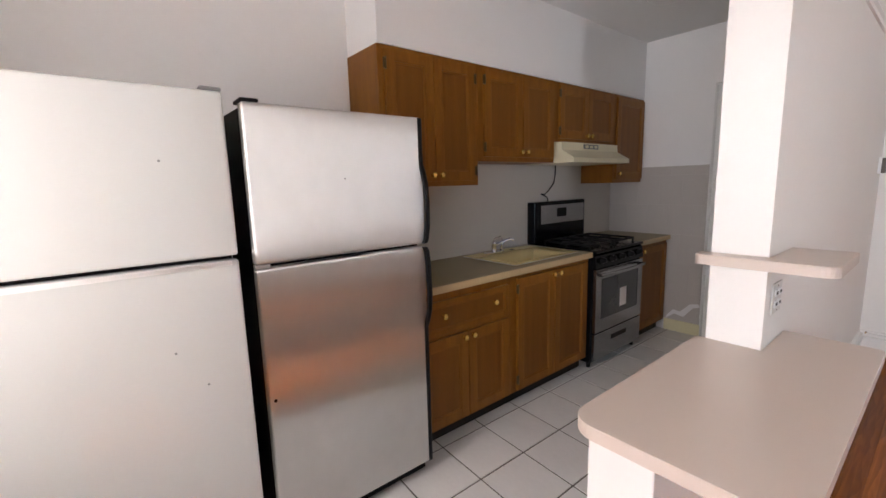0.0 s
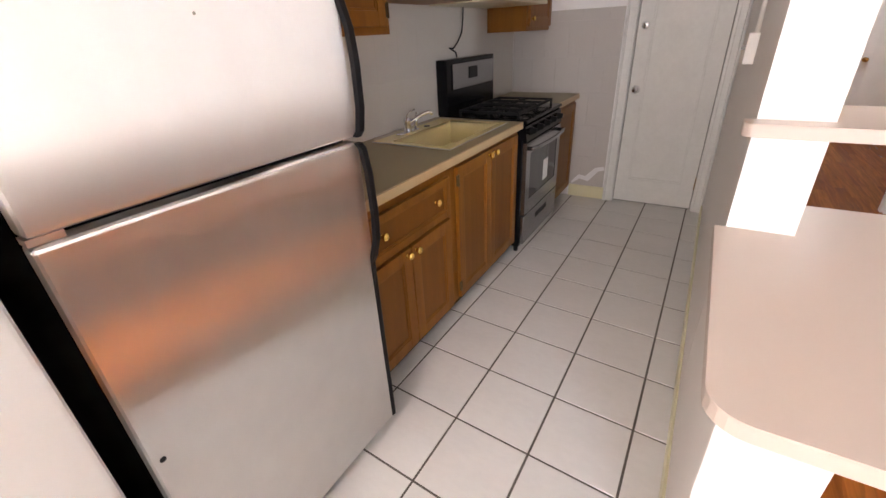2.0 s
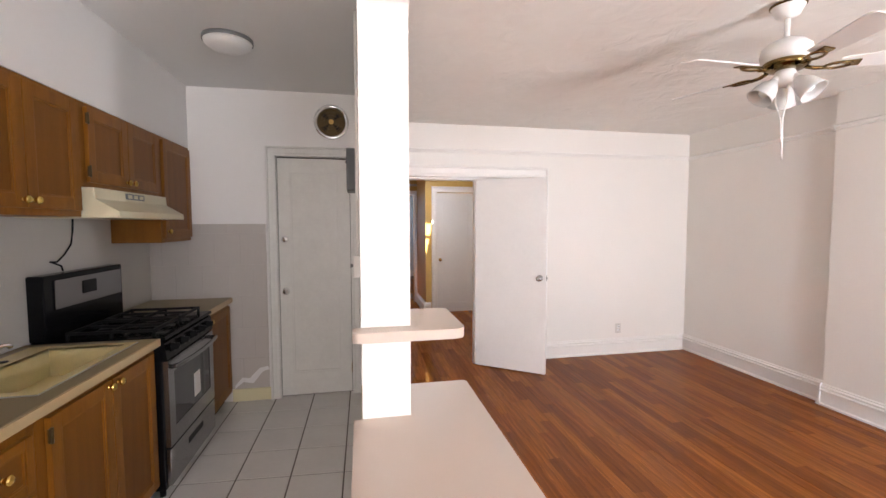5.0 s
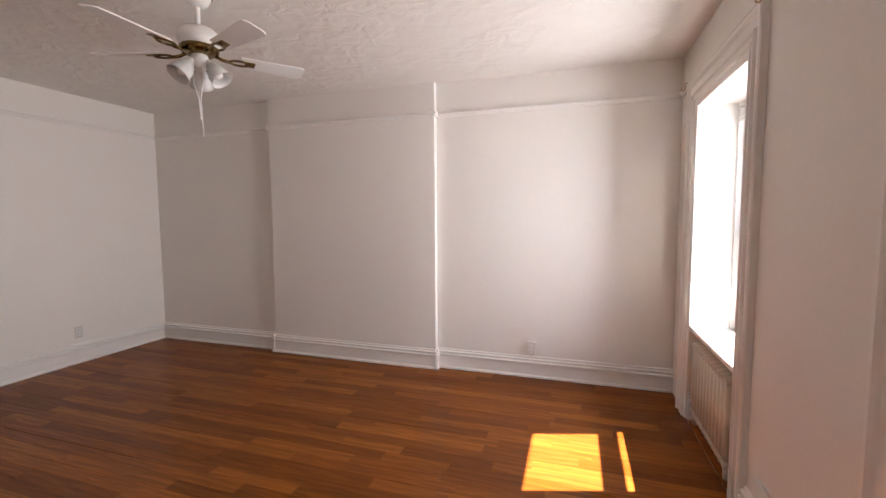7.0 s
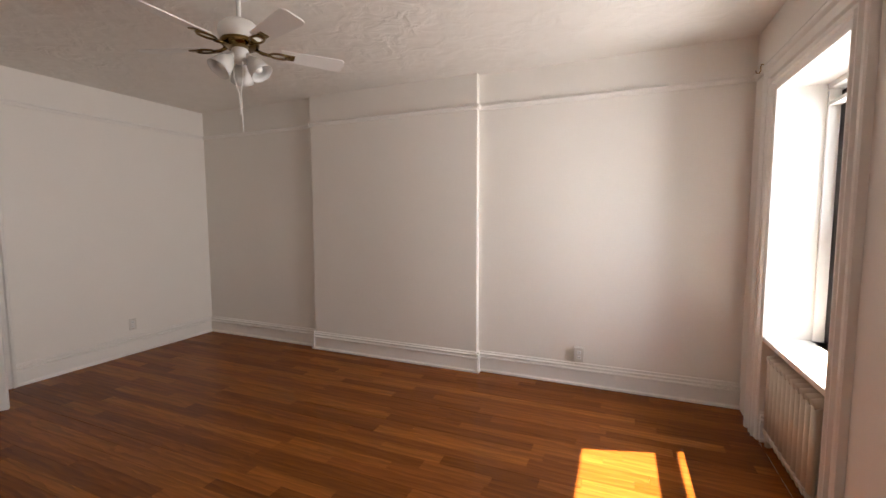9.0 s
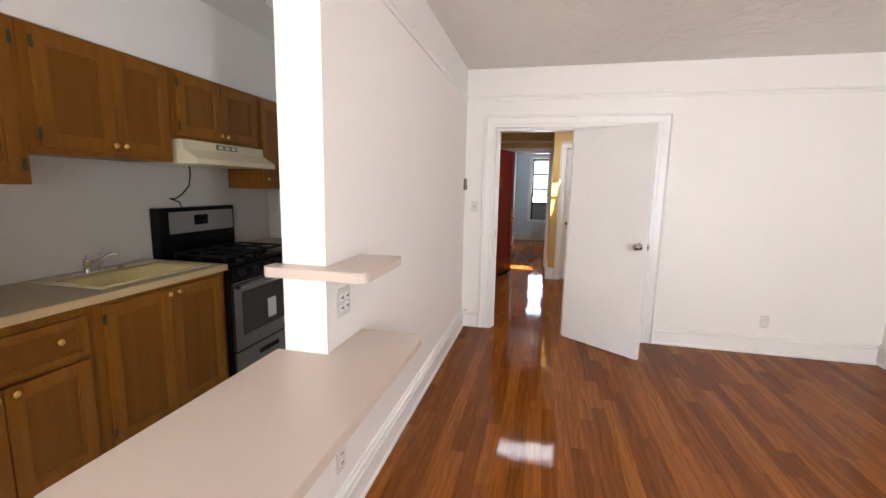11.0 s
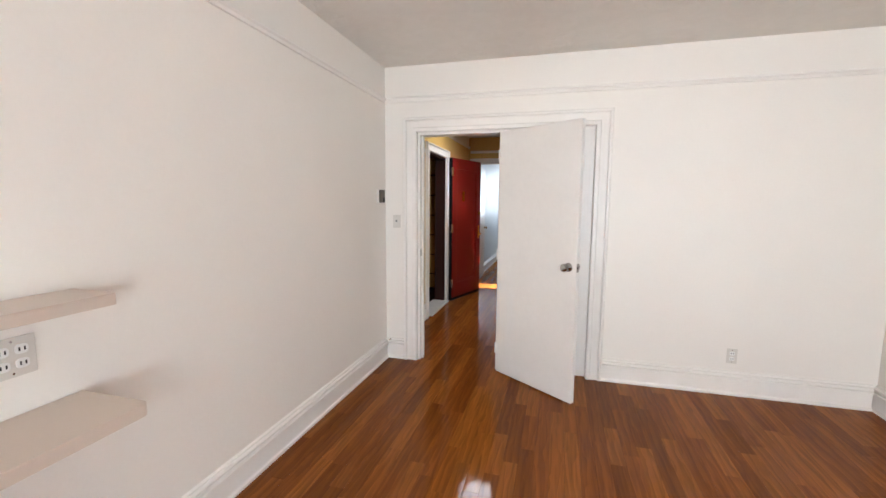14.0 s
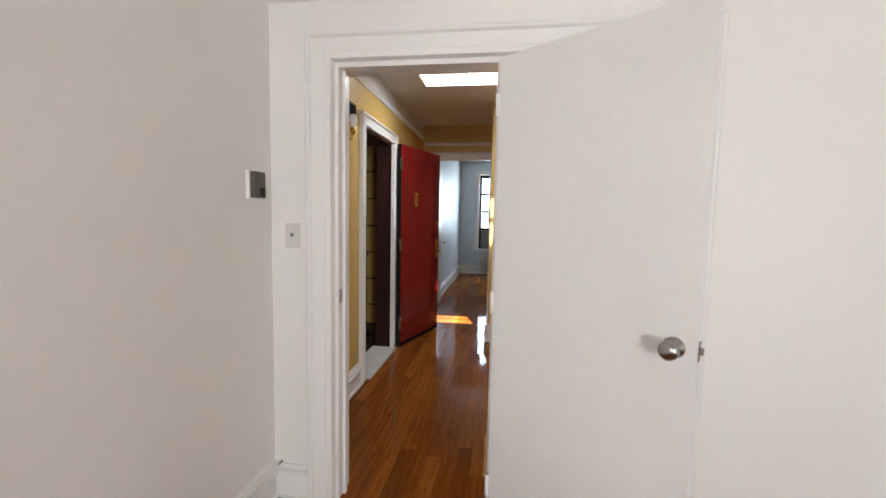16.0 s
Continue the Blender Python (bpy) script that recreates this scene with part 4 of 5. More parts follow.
part("channel", boxes((-0.40, 0.70, YS, YS + 0.016, 0.167, 0.187), (0.655, 0.681, YS, YS + 0.016, 0.187, 0.206)), TRIM, rb, bevel=0.003)
ob = thing("surface_box", pose(XW, -1.30, 0.285), "white surface outlet box on the pier between windows", "outlet box")
part("box", boxes((0.0, 0.045, -0.05, 0.05, -0.055, 0.055)), WPLAST, ob, bevel=0.004)
part("conduit", boxes((0.0, 0.014, -0.25, -0.05, -0.008, 0.008)), WPLAST, ob)

cord = thing("power_cord", pose(0, 0, 0), "black power cord hanging from the cabinet to the outlet", "cord")
part("cable", built(tube, [(1.89, 2.30, 1.424), (1.895, 2.35, 1.36), (1.905, 2.365, 1.28), (1.925, 2.36, 1.22), (1.915, 2.35, 1.175), (1.885, 2.352, 1.158), (1.868, 2.36, 1.157)], 0.0045), BLACKP, cord)
part("plug", boxes((1.852, 1.880, 2.345, 2.373, 1.145, 1.170)), BLACKP, cord, bevel=0.005)
cord = thing("power_cord", pose(0, 0, 0), "thin black cord hanging behind the range", "cord")
part("cable", built(tube, [(3.40, 2.36, 1.572), (3.42, 2.375, 1.50), (3.40, 2.375, 1.42), (3.33, 2.372, 1.36), (3.27, 2.372, 1.325), (3.22, 2.374, 1.33), (3.30, 2.37, 1.30), (3.31, 2.37, 1.27)], 0.005), BLACKP, cord)

bt = thing("bottle", pose(1.60, 2.13, 0.912), "clear plastic bottle with a blue cap on the countertop", "bottle")
bb = bmesh.new()
lathe(bb, [(0.0, 0.0), (0.03, 0.0), (0.033, 0.006), (0.033, 0.10), (0.03, 0.12), (0.014, 0.145), (0.013, 0.16), (0.0, 0.16)])
part("flask", bb, glass("clear_bottle_plastic", (0.72, 0.76, 0.80), 0.06), bt)
part("cap", built(rod, (0, 0, 0.157), (0, 0, 0.178), 0.016), mat("blue_cap_plastic", (0.03, 0.10, 0.35), 0.4), bt, "blue screw cap")

vf = thing("exhaust_fan", pose(XKE, 0.925, 2.425, 0, -90, 0), "round chrome wall exhaust fan above the kitchen door", "exhaust fan")
vb = bmesh.new()
lathe(vb, [(0.150, 0.0), (0.150, 0.012), (0.142, 0.022), (0.126, 0.020), (0.118, 0.006), (0.116, 0.003)], seg=36)
part("ring", vb, CHROME, vf, "polished chrome ring")
part("back", built(rod, (0, 0, 0.002), (0, 0, 0.005), 0.119, seg=36), BRONZE, vf, "dark brass fan interior")
for k, r in enumerate((0.035, 0.06, 0.085)):
    rb2 = bmesh.new()
    lathe(rb2, [(r, 0.012), (r + 0.005, 0.014), (r + 0.005, 0.010), (r, 0.008), (r, 0.012)], seg=28)
    part("guard_ring", rb2, BRONZE, vf)
for k in range(4):
    a = radians(45 + 90 * k)
    part("fan_blade", built(prism, [(0.02 * math.cos(a), 0.02 * math.sin(a)), (0.10 * math.cos(a - 0.25), 0.10 * math.sin(a - 0.25)), (0.10 * math.cos(a + 0.25), 0.10 * math.sin(a + 0.25))], 0.0055, 0.007), IRON, vf)
part("hub", built(rod, (0, 0, 0.004), (0, 0, 0.02), 0.022), OLDBRASS, vf)

pb = thing("breaker_panel", pose(3.42, YK, 1.76), "grey metal breaker panel with a hinged door", "breaker panel")
part("box", boxes((0, 0.26, 0, 0.085, 0, 0.28)), DARKBOX, pb, bevel=0.004)
part("cover", boxes((-0.03, 0.0, 0.0, 0.028, -0.05, 0.30)), WPLAST, pb, "white cover flange", 0.004)
part("latch", built(rod, (0.02, 0.085, 0.19), (0.02, 0.095, 0.19), 0.008), CHROME, pb)
cs = thing("conduit_switch", pose(2.895, YK, 1.30), "white surface switch box with a conduit up to the ceiling", "light switch")
part("box", boxes((-0.035, 0.035, 0, 0.04, -0.06, 0.06)), WPLAST, cs, bevel=0.005)
part("conduit", built(rod, (0, 0.012, 0.06), (0, 0.012, CK - 1.30), 0.009), TRIM, cs)
part("toggle", boxes((-0.005, 0.005, 0.04, 0.055, -0.004, 0.014)), GREYM, cs)

kl = thing("ceiling_lamp", pose(3.38, 1.47, CK), "unlit round frosted kitchen ceiling lamp", "ceiling lamp")
kb = bmesh.new()
lathe(kb, [(0.0, -0.075), (0.05, -0.073), (0.10, -0.060), (0.132, -0.038), (0.138, -0.022), (0.13, -0.018)], seg=28)
part("shade", kb, FROST, kl)
part("base", built(rod, (0, 0, -0.02), (0, 0, 0), 0.145, seg=28), GREYM, kl, "grey metal base")

# kitchen door
kd = tagged(thing("door_2", pose(XKE + 0.02, 0.779, 0.008), "closed worn white panelled kitchen door", "door"), kind="structure")
DW, DH = 0.609, 2.10
part("stiles", boxes((0, 0.04, 0, 0.10, 0, DH), (0, 0.04, DW - 0.10, DW, 0, DH), (0, 0.04, 0.10, DW - 0.10, 0, 0.20), (0, 0.04, 0.10, DW - 0.10, DH - 0.12, DH)), OLDW, kd, bevel=0.002)
part("panel", boxes((0.012, 0.03, 0.10, DW - 0.10, 0.20, DH - 0.12)), OLDW, kd)
part("panel_moulding", boxes((0.003, 0.012, 0.10, 0.116, 0.20, DH - 0.12), (0.003, 0.012, DW - 0.116, DW - 0.10, 0.20, DH - 0.12), (0.003, 0.012, 0.116, DW - 0.116, 0.20, 0.216), (0.003, 0.012, 0.116, DW - 0.116, DH - 0.136, DH - 0.12)), OLDW, kd, bevel=0.003)
for z, r in ((1.395, 0.028), (0.94, 0.027)):
    kb = bmesh.new()
    lathe(kb, [(r + 0.004, 0.0), (r + 0.004, 0.006), (r * 0.45, 0.012), (r * 0.45, 0.025), (r * 0.9, 0.034), (r, 0.045), (r * 0.7, 0.056), (0, 0.058)] if z < 1 else [(r, 0.0), (r, 0.012), (r * 0.6, 0.016), (0, 0.017)], Matrix.Translation((0, DW - 0.052, z)) @ Matrix.Rotation(radians(-90), 4, "Y"))
    part("door_knob" if z < 1 else "deadbolt", kb, CHROME, kd)
for z in (0.22, 1.85):
    part("hinge", built(rod, (-0.006, -0.004, z - 0.05), (-0.006, -0.004, z + 0.05), 0.008, seg=8), OLDBRASS, kd)
# near-black strips painted in as shade along the door's edges
part("gap_shadow", boxes((0.012, 0.018, 0.0, DW, -0.007, 0.0), (0.004, 0.03, -0.0035, -0.0005, 0.0, DH), (0.004, 0.03, DW + 0.0005, DW + 0.0035, 0.0, DH), (0.004, 0.03, 0.0, DW, DH + 0.001, DH + 0.009)), GAPSHADE, kd, "dark strips for the shade in the door gaps")

# ---- living room ----
ld = tagged(thing("door_1", pose(4.858, -0.520, 0.012), "white flush door standing open into the living room", "door"), kind="structure")
ang = math.degrees(math.atan2(-1.124 + 0.520, 4.401 - 4.858))
leaf = boxes((0, 0.752, 0, 0.036, 0, 1.985))
lo = part("leaf", leaf, DOORW, ld, bevel=0.002)
for sy, nm in ((0, 1), (0.036, -1)):
    kb = bmesh.new()
    lathe(kb, [(0.032, 0.0), (0.031, 0.006), (0.012, 0.010), (0.012, 0.028), (0.022, 0.034), (0.029, 0.046), (0.028, 0.058), (0.020, 0.066), (0, 0.067)], Matrix.Translation((0.690, sy, 0.978)) @ Matrix.Rotation(radians(90 * nm), 4, "X"))
    part("door_knob", kb, NICKEL, ld, "round satin nickel knob")
part("latch", boxes((0.7515, 0.7545, 0.006, 0.030, 0.948, 1.008), (0.752, 0.764, 0.012, 0.024, 0.968, 0.988)), NICKEL, ld, "steel latch plate", 0.001)
for z in (0.2, 1.0, 1.8):
    part("hinge", built(rod, (-0.004, -0.004, z - 0.045), (-0.004, -0.004, z + 0.045), 0.0075, seg=8), TRIM, ld)
ld.matrix_basis = pose(4.858, -0.520, 0.012, 0, 0, ang)
fx = tagged(thing("door_3", pose(XE + 0.01, -1.245, 0.008), "closed plain white fixed door leaf beside the open one", "door"), kind="structure")
part("leaf", boxes((0, 0.04, 0, 0.700, 0, 2.0)), DOORW, fx, bevel=0.002)
part("meeting_strip", boxes((-0.055, 0.0, 0.700, 0.735, 0, 2.0)), TRIM, fx, "white hinge post", 0.004)

th = thing("thermostat", pose(4.785, YP, 1.482), "beige and brown wall thermostat", "thermostat")
part("base", boxes((-0.045, 0.045, -0.018, 0.0, -0.060, 0.060)), WPLAST, th, bevel=0.004)
part("cover", boxes((-0.040, 0.040, -0.040, -0.018, -0.055, 0.055)), mat("taupe_plastic", (0.10, 0.08, 0.06), 0.4), th, "taupe cover", 0.004)
part("display", boxes((0.0, 0.034, -0.042, -0.039, -0.048, -0.012)), BLACKP, th)
cj = thing("cable_stub", pose(4.935, 0.470, 0.172), "small coaxial stub on the wall above the baseboard", "cable stub")
part("nut", built(rod, (0, 0, 0), (-0.012, 0, 0), 0.008, seg=6), CHROME, cj)
part("pin", built(rod, (-0.012, 0, 0), (-0.03, 0.004, -0.004), 0.004), OLDBRASS, cj)

FAN = Vector((2.262, -1.355, 0))
fan = thing("ceiling_fan", pose(FAN.x, FAN.y, CL), "white five-blade ceiling fan with brass trim and glass shades", "ceiling fan")
cb = bmesh.new()
lathe(cb, [(0.0, 0.0), (0.068, 0.0), (0.070, -0.012), (0.062, -0.030), (0.050, -0.055), (0.030, -0.068), (0.012, -0.070)])
part("canopy", cb, WPLAST, fan)
cb = bmesh.new()
lathe(cb, [(0.069, -0.004), (0.075, -0.006), (0.075, -0.013), (0.069, -0.016)])
part("canopy_ring", cb, AGED, fan, "brass canopy ring")
part("downrod", built(rod, (0, 0, -0.01), (0, 0, -0.135), 0.012), WPLAST, fan)
cb = bmesh.new()
lathe(cb, [(0.014, -0.110), (0.035, -0.118), (0.075, -0.135), (0.100, -0.160), (0.106, -0.190), (0.100, -0.215), (0.088, -0.228)], seg=28)
part("motor_housing", cb, WPLAST, fan)
cb = bmesh.new()
lathe(cb, [(0.088, -0.224), (0.096, -0.232), (0.094, -0.250), (0.080, -0.262), (0.050, -0.268), (0.0, -0.268)], seg=28)
part("brass_band", cb, AGED, fan, "polished brass motor band")
for k in range(5):
    a = radians(234 + 72 * k)
    m = Matrix.Rotation(a, 4, "Z")
    bl = bmesh.new()
    o = rounded(0.200, 0.550, -0.062, 0.062, 0.030, (0, 1, 1, 0))
    o[0:1] = [(0.200, -0.046)]
    o[-1] = (0.200, 0.046)
    prism(bl, o, -0.003, 0.003)
    b = part("blade", bl, WPLAST, fan, bevel=0.001)
    b.matrix_basis = m @ pose(0, 0, -0.262, -13, 0, 0)
    ib = bmesh.new()
    tube(ib, [(0.075, 0, -0.258), (0.11, 0, -0.272), (0.15, 0.0, -0.276)], 0.009)
    tube(ib, [(0.145, 0, -0.276)] + [(0.195 - 0.05 * math.cos(t), 0.030 * math.sin(t), -0.272 + 0.004 * math.sin(t)) for t in (0.4, 1.0, 1.57, 2.2, 2.8, 3.14, 3.5, 4.1, 4.71, 5.3, 5.9)] + [(0.145, 0, -0.276)], 0.006)
    box(ib, 0.225, 0.275, -0.022, 0.022, -0.272, -0.266)
    i = part("blade_iron", ib, AGED, b, "curled brass blade bracket")
    i.matrix_basis = pose(0, 0, 0.262) 
cb = bmesh.new()
lathe(cb, [(0.034, -0.265), (0.042, -0.275), (0.046, -0.305), (0.040, -0.330), (0.020, -0.345), (0, -0.347)])
part("light_hub", cb, WPLAST, fan)
for k in range(3):
    a = radians(76 + 120 * k)
    d = Vector((math.cos(a), math.sin(a), 0))
    m = Matrix.Translation(d * 0.05 + Vector((0, 0, -0.318))) @ (d * 0.82 + Vector((0, 0, -1))).to_track_quat("Z", "Y").to_matrix().to_4x4()
    sb = bmesh.new()
    lathe(sb, [(0.018, 0.0), (0.024, 0.012), (0.040, 0.035), (0.050, 0.065), (0.052, 0.085), (0.060, 0.108), (0.057, 0.108), (0.049, 0.085), (0.046, 0.065), (0.036, 0.035), (0.02, 0.014)], m, 24)
    s = part("glass_shade", sb, SHADEG, fan, "frosted tulip glass shade")
    part("socket", built(rod, m @ Vector((0, 0, -0.02)), m @ Vector((0, 0, 0.02)), 0.017), WPLAST, s)
    bb = bmesh.new()
    lathe(bb, [(0.010, 0.018), (0.013, 0.035), (0.024, 0.055), (0.026, 0.070), (0.018, 0.088), (0, 0.094)], m)
    part("bulb", bb, BULB, s)
for dx, dy, z1 in ((0.02, 0.03, -0.58), (-0.025, 0.01, -0.67)):
    part("pull_chain", built(tube, [(dx, dy, -0.33), (dx * 0.9, dy, -0.42), (0.0, dy * 0.6, -0.50), (-0.004, dy * 0.5, z1)], 0.0034, 6), WPLAST, fan)
    part("chain_fob", built(rod, (-0.004, dy * 0.5, z1), (-0.004, dy * 0.5, z1 - 0.03), 0.005, 0.003, seg=8), WPLAST, fan)

for p in fan.children:
    if not p.name.startswith("canopy"):
        p.matrix_basis = pose(0, 0, -0.048) @ p.matrix_basis

for y in (-2.95, -1.66, -0.93):
    hk = thing("picture_hook", pose(XW + 0.032, y, ZR + 0.016), "small brass picture rail hook", "hook", "picture rail hooks")
    part("wire", built(tube, [(-0.016, 0, 0.004), (0.0, 0, 0.010), (0.006, 0, -0.004), (0.004, 0, -0.03), (0.014, 0, -0.045), (0.028, 0, -0.040), (0.030, 0, -0.026)], 0.0032, 6), OLDBRASS, hk)


def sash_window(name, w, label, bars, bottom, stile_lo, ac=False):
    """Black double-hung window in the outer part of the wall; bars: rails (z, z, depth)."""
    t = tagged(thing(name, pose(0, 0, 0), label, "window"), kind="structure")
    HD = HEAD1 if w is W1 else HEAD
    y0, y1, top = w[0] + 0.018, w[1] - 0.018, HD - 0.045
    ts, tn = (0.055, 0.085) if w is W1 else (0.030, 0.030)
    fr = part("window_frame", boxes((-0.80, -0.715, y0 - 0.018, y0 + ts, SILL, top), (-0.80, -0.715, y1 - tn, y1 + 0.018, SILL, top), (-0.80, -0.715, y0 + ts, y1 - tn, top - 0.02, top)), BLACKPAINT, t, bevel=0.003)
    part("stop", boxes((-0.715, -0.660, w[0], w[0] + 0.022, SILL, HD - 0.042), (-0.715, -0.660, w[1] - 0.022, w[1], SILL, HD - 0.042), (-0.715, -0.660, w[0] + 0.022, w[1] - 0.022, HEAD - 0.064, HEAD - 0.042)), TRIM, t, "white stop bead", 0.003)
    mid0, mid1 = bars
    a0, a1 = y0 + ts, y1 - tn
    up = part("upper_sash", boxes((-0.790, -0.757, a0, a0 + 0.045, mid0, top - 0.03), (-0.790, -0.757, a1 - 0.045, a1, mid0, top - 0.03), (-0.790, -0.757, a0 + 0.045, a1 - 0.045, top - 0.055, top - 0.03), (-0.790, -0.757, a0 + 0.045, a1 - 0.045, mid0, mid1)), BLACKPAINT, t, bevel=0.003)
    p1 = part("pane", boxes((-0.776, -0.772, a0 + 0.045, a1 - 0.045, mid1, top - 0.055)), GLASS, up)
    lowr = part("lower_sash", boxes((-0.755, -0.722, a0, a0 + stile_lo, bottom, mid1 - 0.004), (-0.755, -0.722, a1 - stile_lo, a1, bottom, mid1 - 0.004), (-0.755, -0.722, a0 + stile_lo, a1 - stile_lo, bottom, bottom + 0.05), (-0.755, -0.722, a0 + stile_lo, a1 - stile_lo, mid0 + 0.004, mid1 - 0.004)), BLACKPAINT, t, bevel=0.003)
    p2 = part("pane", boxes((-0.741, -0.737, a0 + stile_lo, a1 - stile_lo, bottom + 0.05, mid0 + 0.004)), DUSTY, lowr)
    for p in (p1, p2):
        p.visible_shadow = False
    return t


wa = sash_window("window_1", W1, "black sash window over a radiator, deep white reveal", (1.245, 1.335), SILL + 0.03, 0.03)
part("window_sill", boxes((-0.80, -0.428, W1[0] + 0.002, W1[1] - 0.002, SILL - 0.030, SILL)), TRIM, wa, "white window stool board", 0.004)
wb = sash_window("window_2", W2, "chipped black sash window above an air conditioner", (1.560, 1.634), 0.945, 0.035)
part("storm_rail", boxes((-0.825, -0.806, W2[0] + 0.02, W2[1] - 0.02, 1.285, 1.342)), BLACKPAINT, wb, "dark storm window rail")
part("window_sill", boxes((-0.80, -0.415, W2[0] + 0.002, W2[1] - 0.002, SILL - 0.028, SILL + 0.003)), TRIM, wb, "white window stool board", 0.004)
part("black_tape", boxes((-0.716, -0.704, W2[0] + 0.022, W2[0] + 0.045, SILL + 0.004, 0.96), (-0.716, -0.708, W2[0] + 0.022, W2[0] + 0.04, 1.36, 1.52)), BLACKP, wb, "black weather strip")

# unseen window, added to house the kitchen fill lamp; its pane blocks the sun
wc = tagged(thing("window_4", pose(0, 0, 0), "unseen kitchen window added to brighten the kitchen", "window"), kind="structure")
part("window_frame", boxes((-0.80, -0.74, W3[0], W3[0] + 0.05, 0.95, HEAD - 0.04), (-0.80, -0.74, W3[1] - 0.05, W3[1], 0.95, HEAD - 0.04), (-0.80, -0.74, W3[0] + 0.05, W3[1] - 0.05, HEAD - 0.09, HEAD - 0.04), (-0.80, -0.74, W3[0] + 0.05, W3[1] - 0.05, 0.95, 1.0), (-0.80, -0.74, W3[0] + 0.05, W3[1] - 0.05, 1.48, 1.54)), BLACKPAINT, wc, bevel=0.003)
part("pane", boxes((-0.772, -0.768, W3[0] + 0.05, W3[1] - 0.05, 1.0, HEAD - 0.09)), FROST, wc, "white pane added to shut out the sun")
casing("x", XW, 1, W3[0], W3[1], 0.95, HEAD, "white casing of the added kitchen window", 0.10)

ac = thing("air_conditioner", pose(-0.60, -0.205, SILL + 0.004), "ivory window air conditioner with louvred front", "air conditioner")
part("case", boxes((-0.40, 0.0, -0.235, 0.235, 0, 0.285)), ACW, ac, bevel=0.008)
part("front_panel", boxes((0.0, 0.035, -0.240, 0.240, -0.002, 0.175)), ACW, ac, bevel=0.006)
part("louvre_frame", boxes((0.0, 0.030, -0.240, -0.225, 0.176, 0.288), (0.0, 0.030, 0.225, 0.240, 0.176, 0.288), (0.0, 0.030, -0.225, 0.225, 0.272, 0.288), (0.0, 0.030, -0.006, 0.006, 0.176, 0.272), (0.0, 0.030, -0.12, -0.11, 0.176, 0.272), (0.0, 0.030, 0.11, 0.12, 0.176, 0.272)), ACW, ac, bevel=0.002)
for k in range(6):
    part("louvre", boxes((0.004, 0.026, -0.225, 0.225, 0.184 + k * 0.0145, 0.189 + k * 0.0145)), ACW, ac)
part("vent_back", boxes((0.001, 0.003, -0.225, 0.225, 0.177, 0.271)), GAPSHADE, ac)
part("intake_slots", boxes(*[(0.0345, 0.0365, -0.13, 0.225, 0.03 + k * 0.018, 0.036 + k * 0.018) for k in range(7)]), GAPSHADE, ac)
part("display", boxes((0.0345, 0.038, -0.21, -0.155, 0.085, 0.145)), BLACKP, ac, "dark control display", 0.002)
part("buttons", boxes((0.0345, 0.037, -0.21, -0.155, 0.03, 0.07)), WPLAST, ac)
for y0, y1 in ((W2[0] + 0.046, -0.442), (0.032, W2[1] - 0.046)):
    n = max(3, int((y1 - y0) / 0.016))
    back = pose(0.60, 0.205, -SILL - 0.004)
    for k in range(n):
        a = y0 + (y1 - y0) * k / n
        pl = part("pleat", boxes((-0.725 + (0.006 if k % 2 else 0), -0.712 + (0.006 if k % 2 else 0), a, a + (y1 - y0) / n, SILL + 0.018, 0.925)), WPLAST, ac)
        pl.matrix_basis = back
    fp = part("curtain_frame", boxes((-0.735, -0.700, y0, y1, 0.925, 0.945), (-0.735, -0.700, y0, y1, SILL + 0.006, SILL + 0.018), (-0.735, -0.700, y0 - 0.0, y0 + 0.014, SILL + 0.018, 0.925)), WPLAST, ac)
    fp.matrix_basis = back
part("top_rail", boxes((-0.105, -0.075, -0.24, 0.24, 0.287, 0.312)), WPLAST, ac, "white perforated mounting rail", 0.002)


def radiator(m, n, label, h=0.48, step=0.062):
    r = thing("radiator", m, label, "radiator")
    sec = bmesh.new()
    for y in (-0.055, 0.055):
        tube(sec, [(0, y, 0.09), (0, y, h - 0.05)], 0.022, 10)
    for z in (0.085, h - 0.045):
        tube(sec, [(0, -0.075, z), (0, -0.04, z + 0.008), (0, 0.04, z + 0.008), (0, 0.075, z)], 0.026, 10)
    me = mesh_of("section", sec, ALMRAD)
    for k in range(n):
        ob = new("section", me)
        ob.parent = r
        ob.location = (0, k * step, 0)
        rot = Matrix.Rotation(radians(90), 4, "Z")
        ob.matrix_basis = Matrix.Translation((0, k * step, 0)) @ rot
    for k in (0, n - 1):
        for x in (-0.05, 0.05):
            part("foot", built(rod, (x, k * step, 0), (x, k * step, 0.075), 0.016, 0.02), ALMRAD, r)
    part("pipe", built(tube, [(0, -0.03, 0.085), (0, -0.07, 0.085), (0, -0.08, 0.05), (0, -0.08, 0.0)], 0.014), ALMRAD, r)
    part("valve", built(rod, (0, (n - 1) * step + 0.02, 0.09), (0, (n - 1) * step + 0.06, 0.09), 0.02), ALMRAD, r)
    return r


ALMRAD = mat("cream_radiator_paint", (0.66, 0.60, 0.50), 0.4, var=0.05, scale=8, bump=0.1)
radiator(pose(-0.515, -2.64, 0), 11, "cream painted cast iron radiator under the window", 0.575)

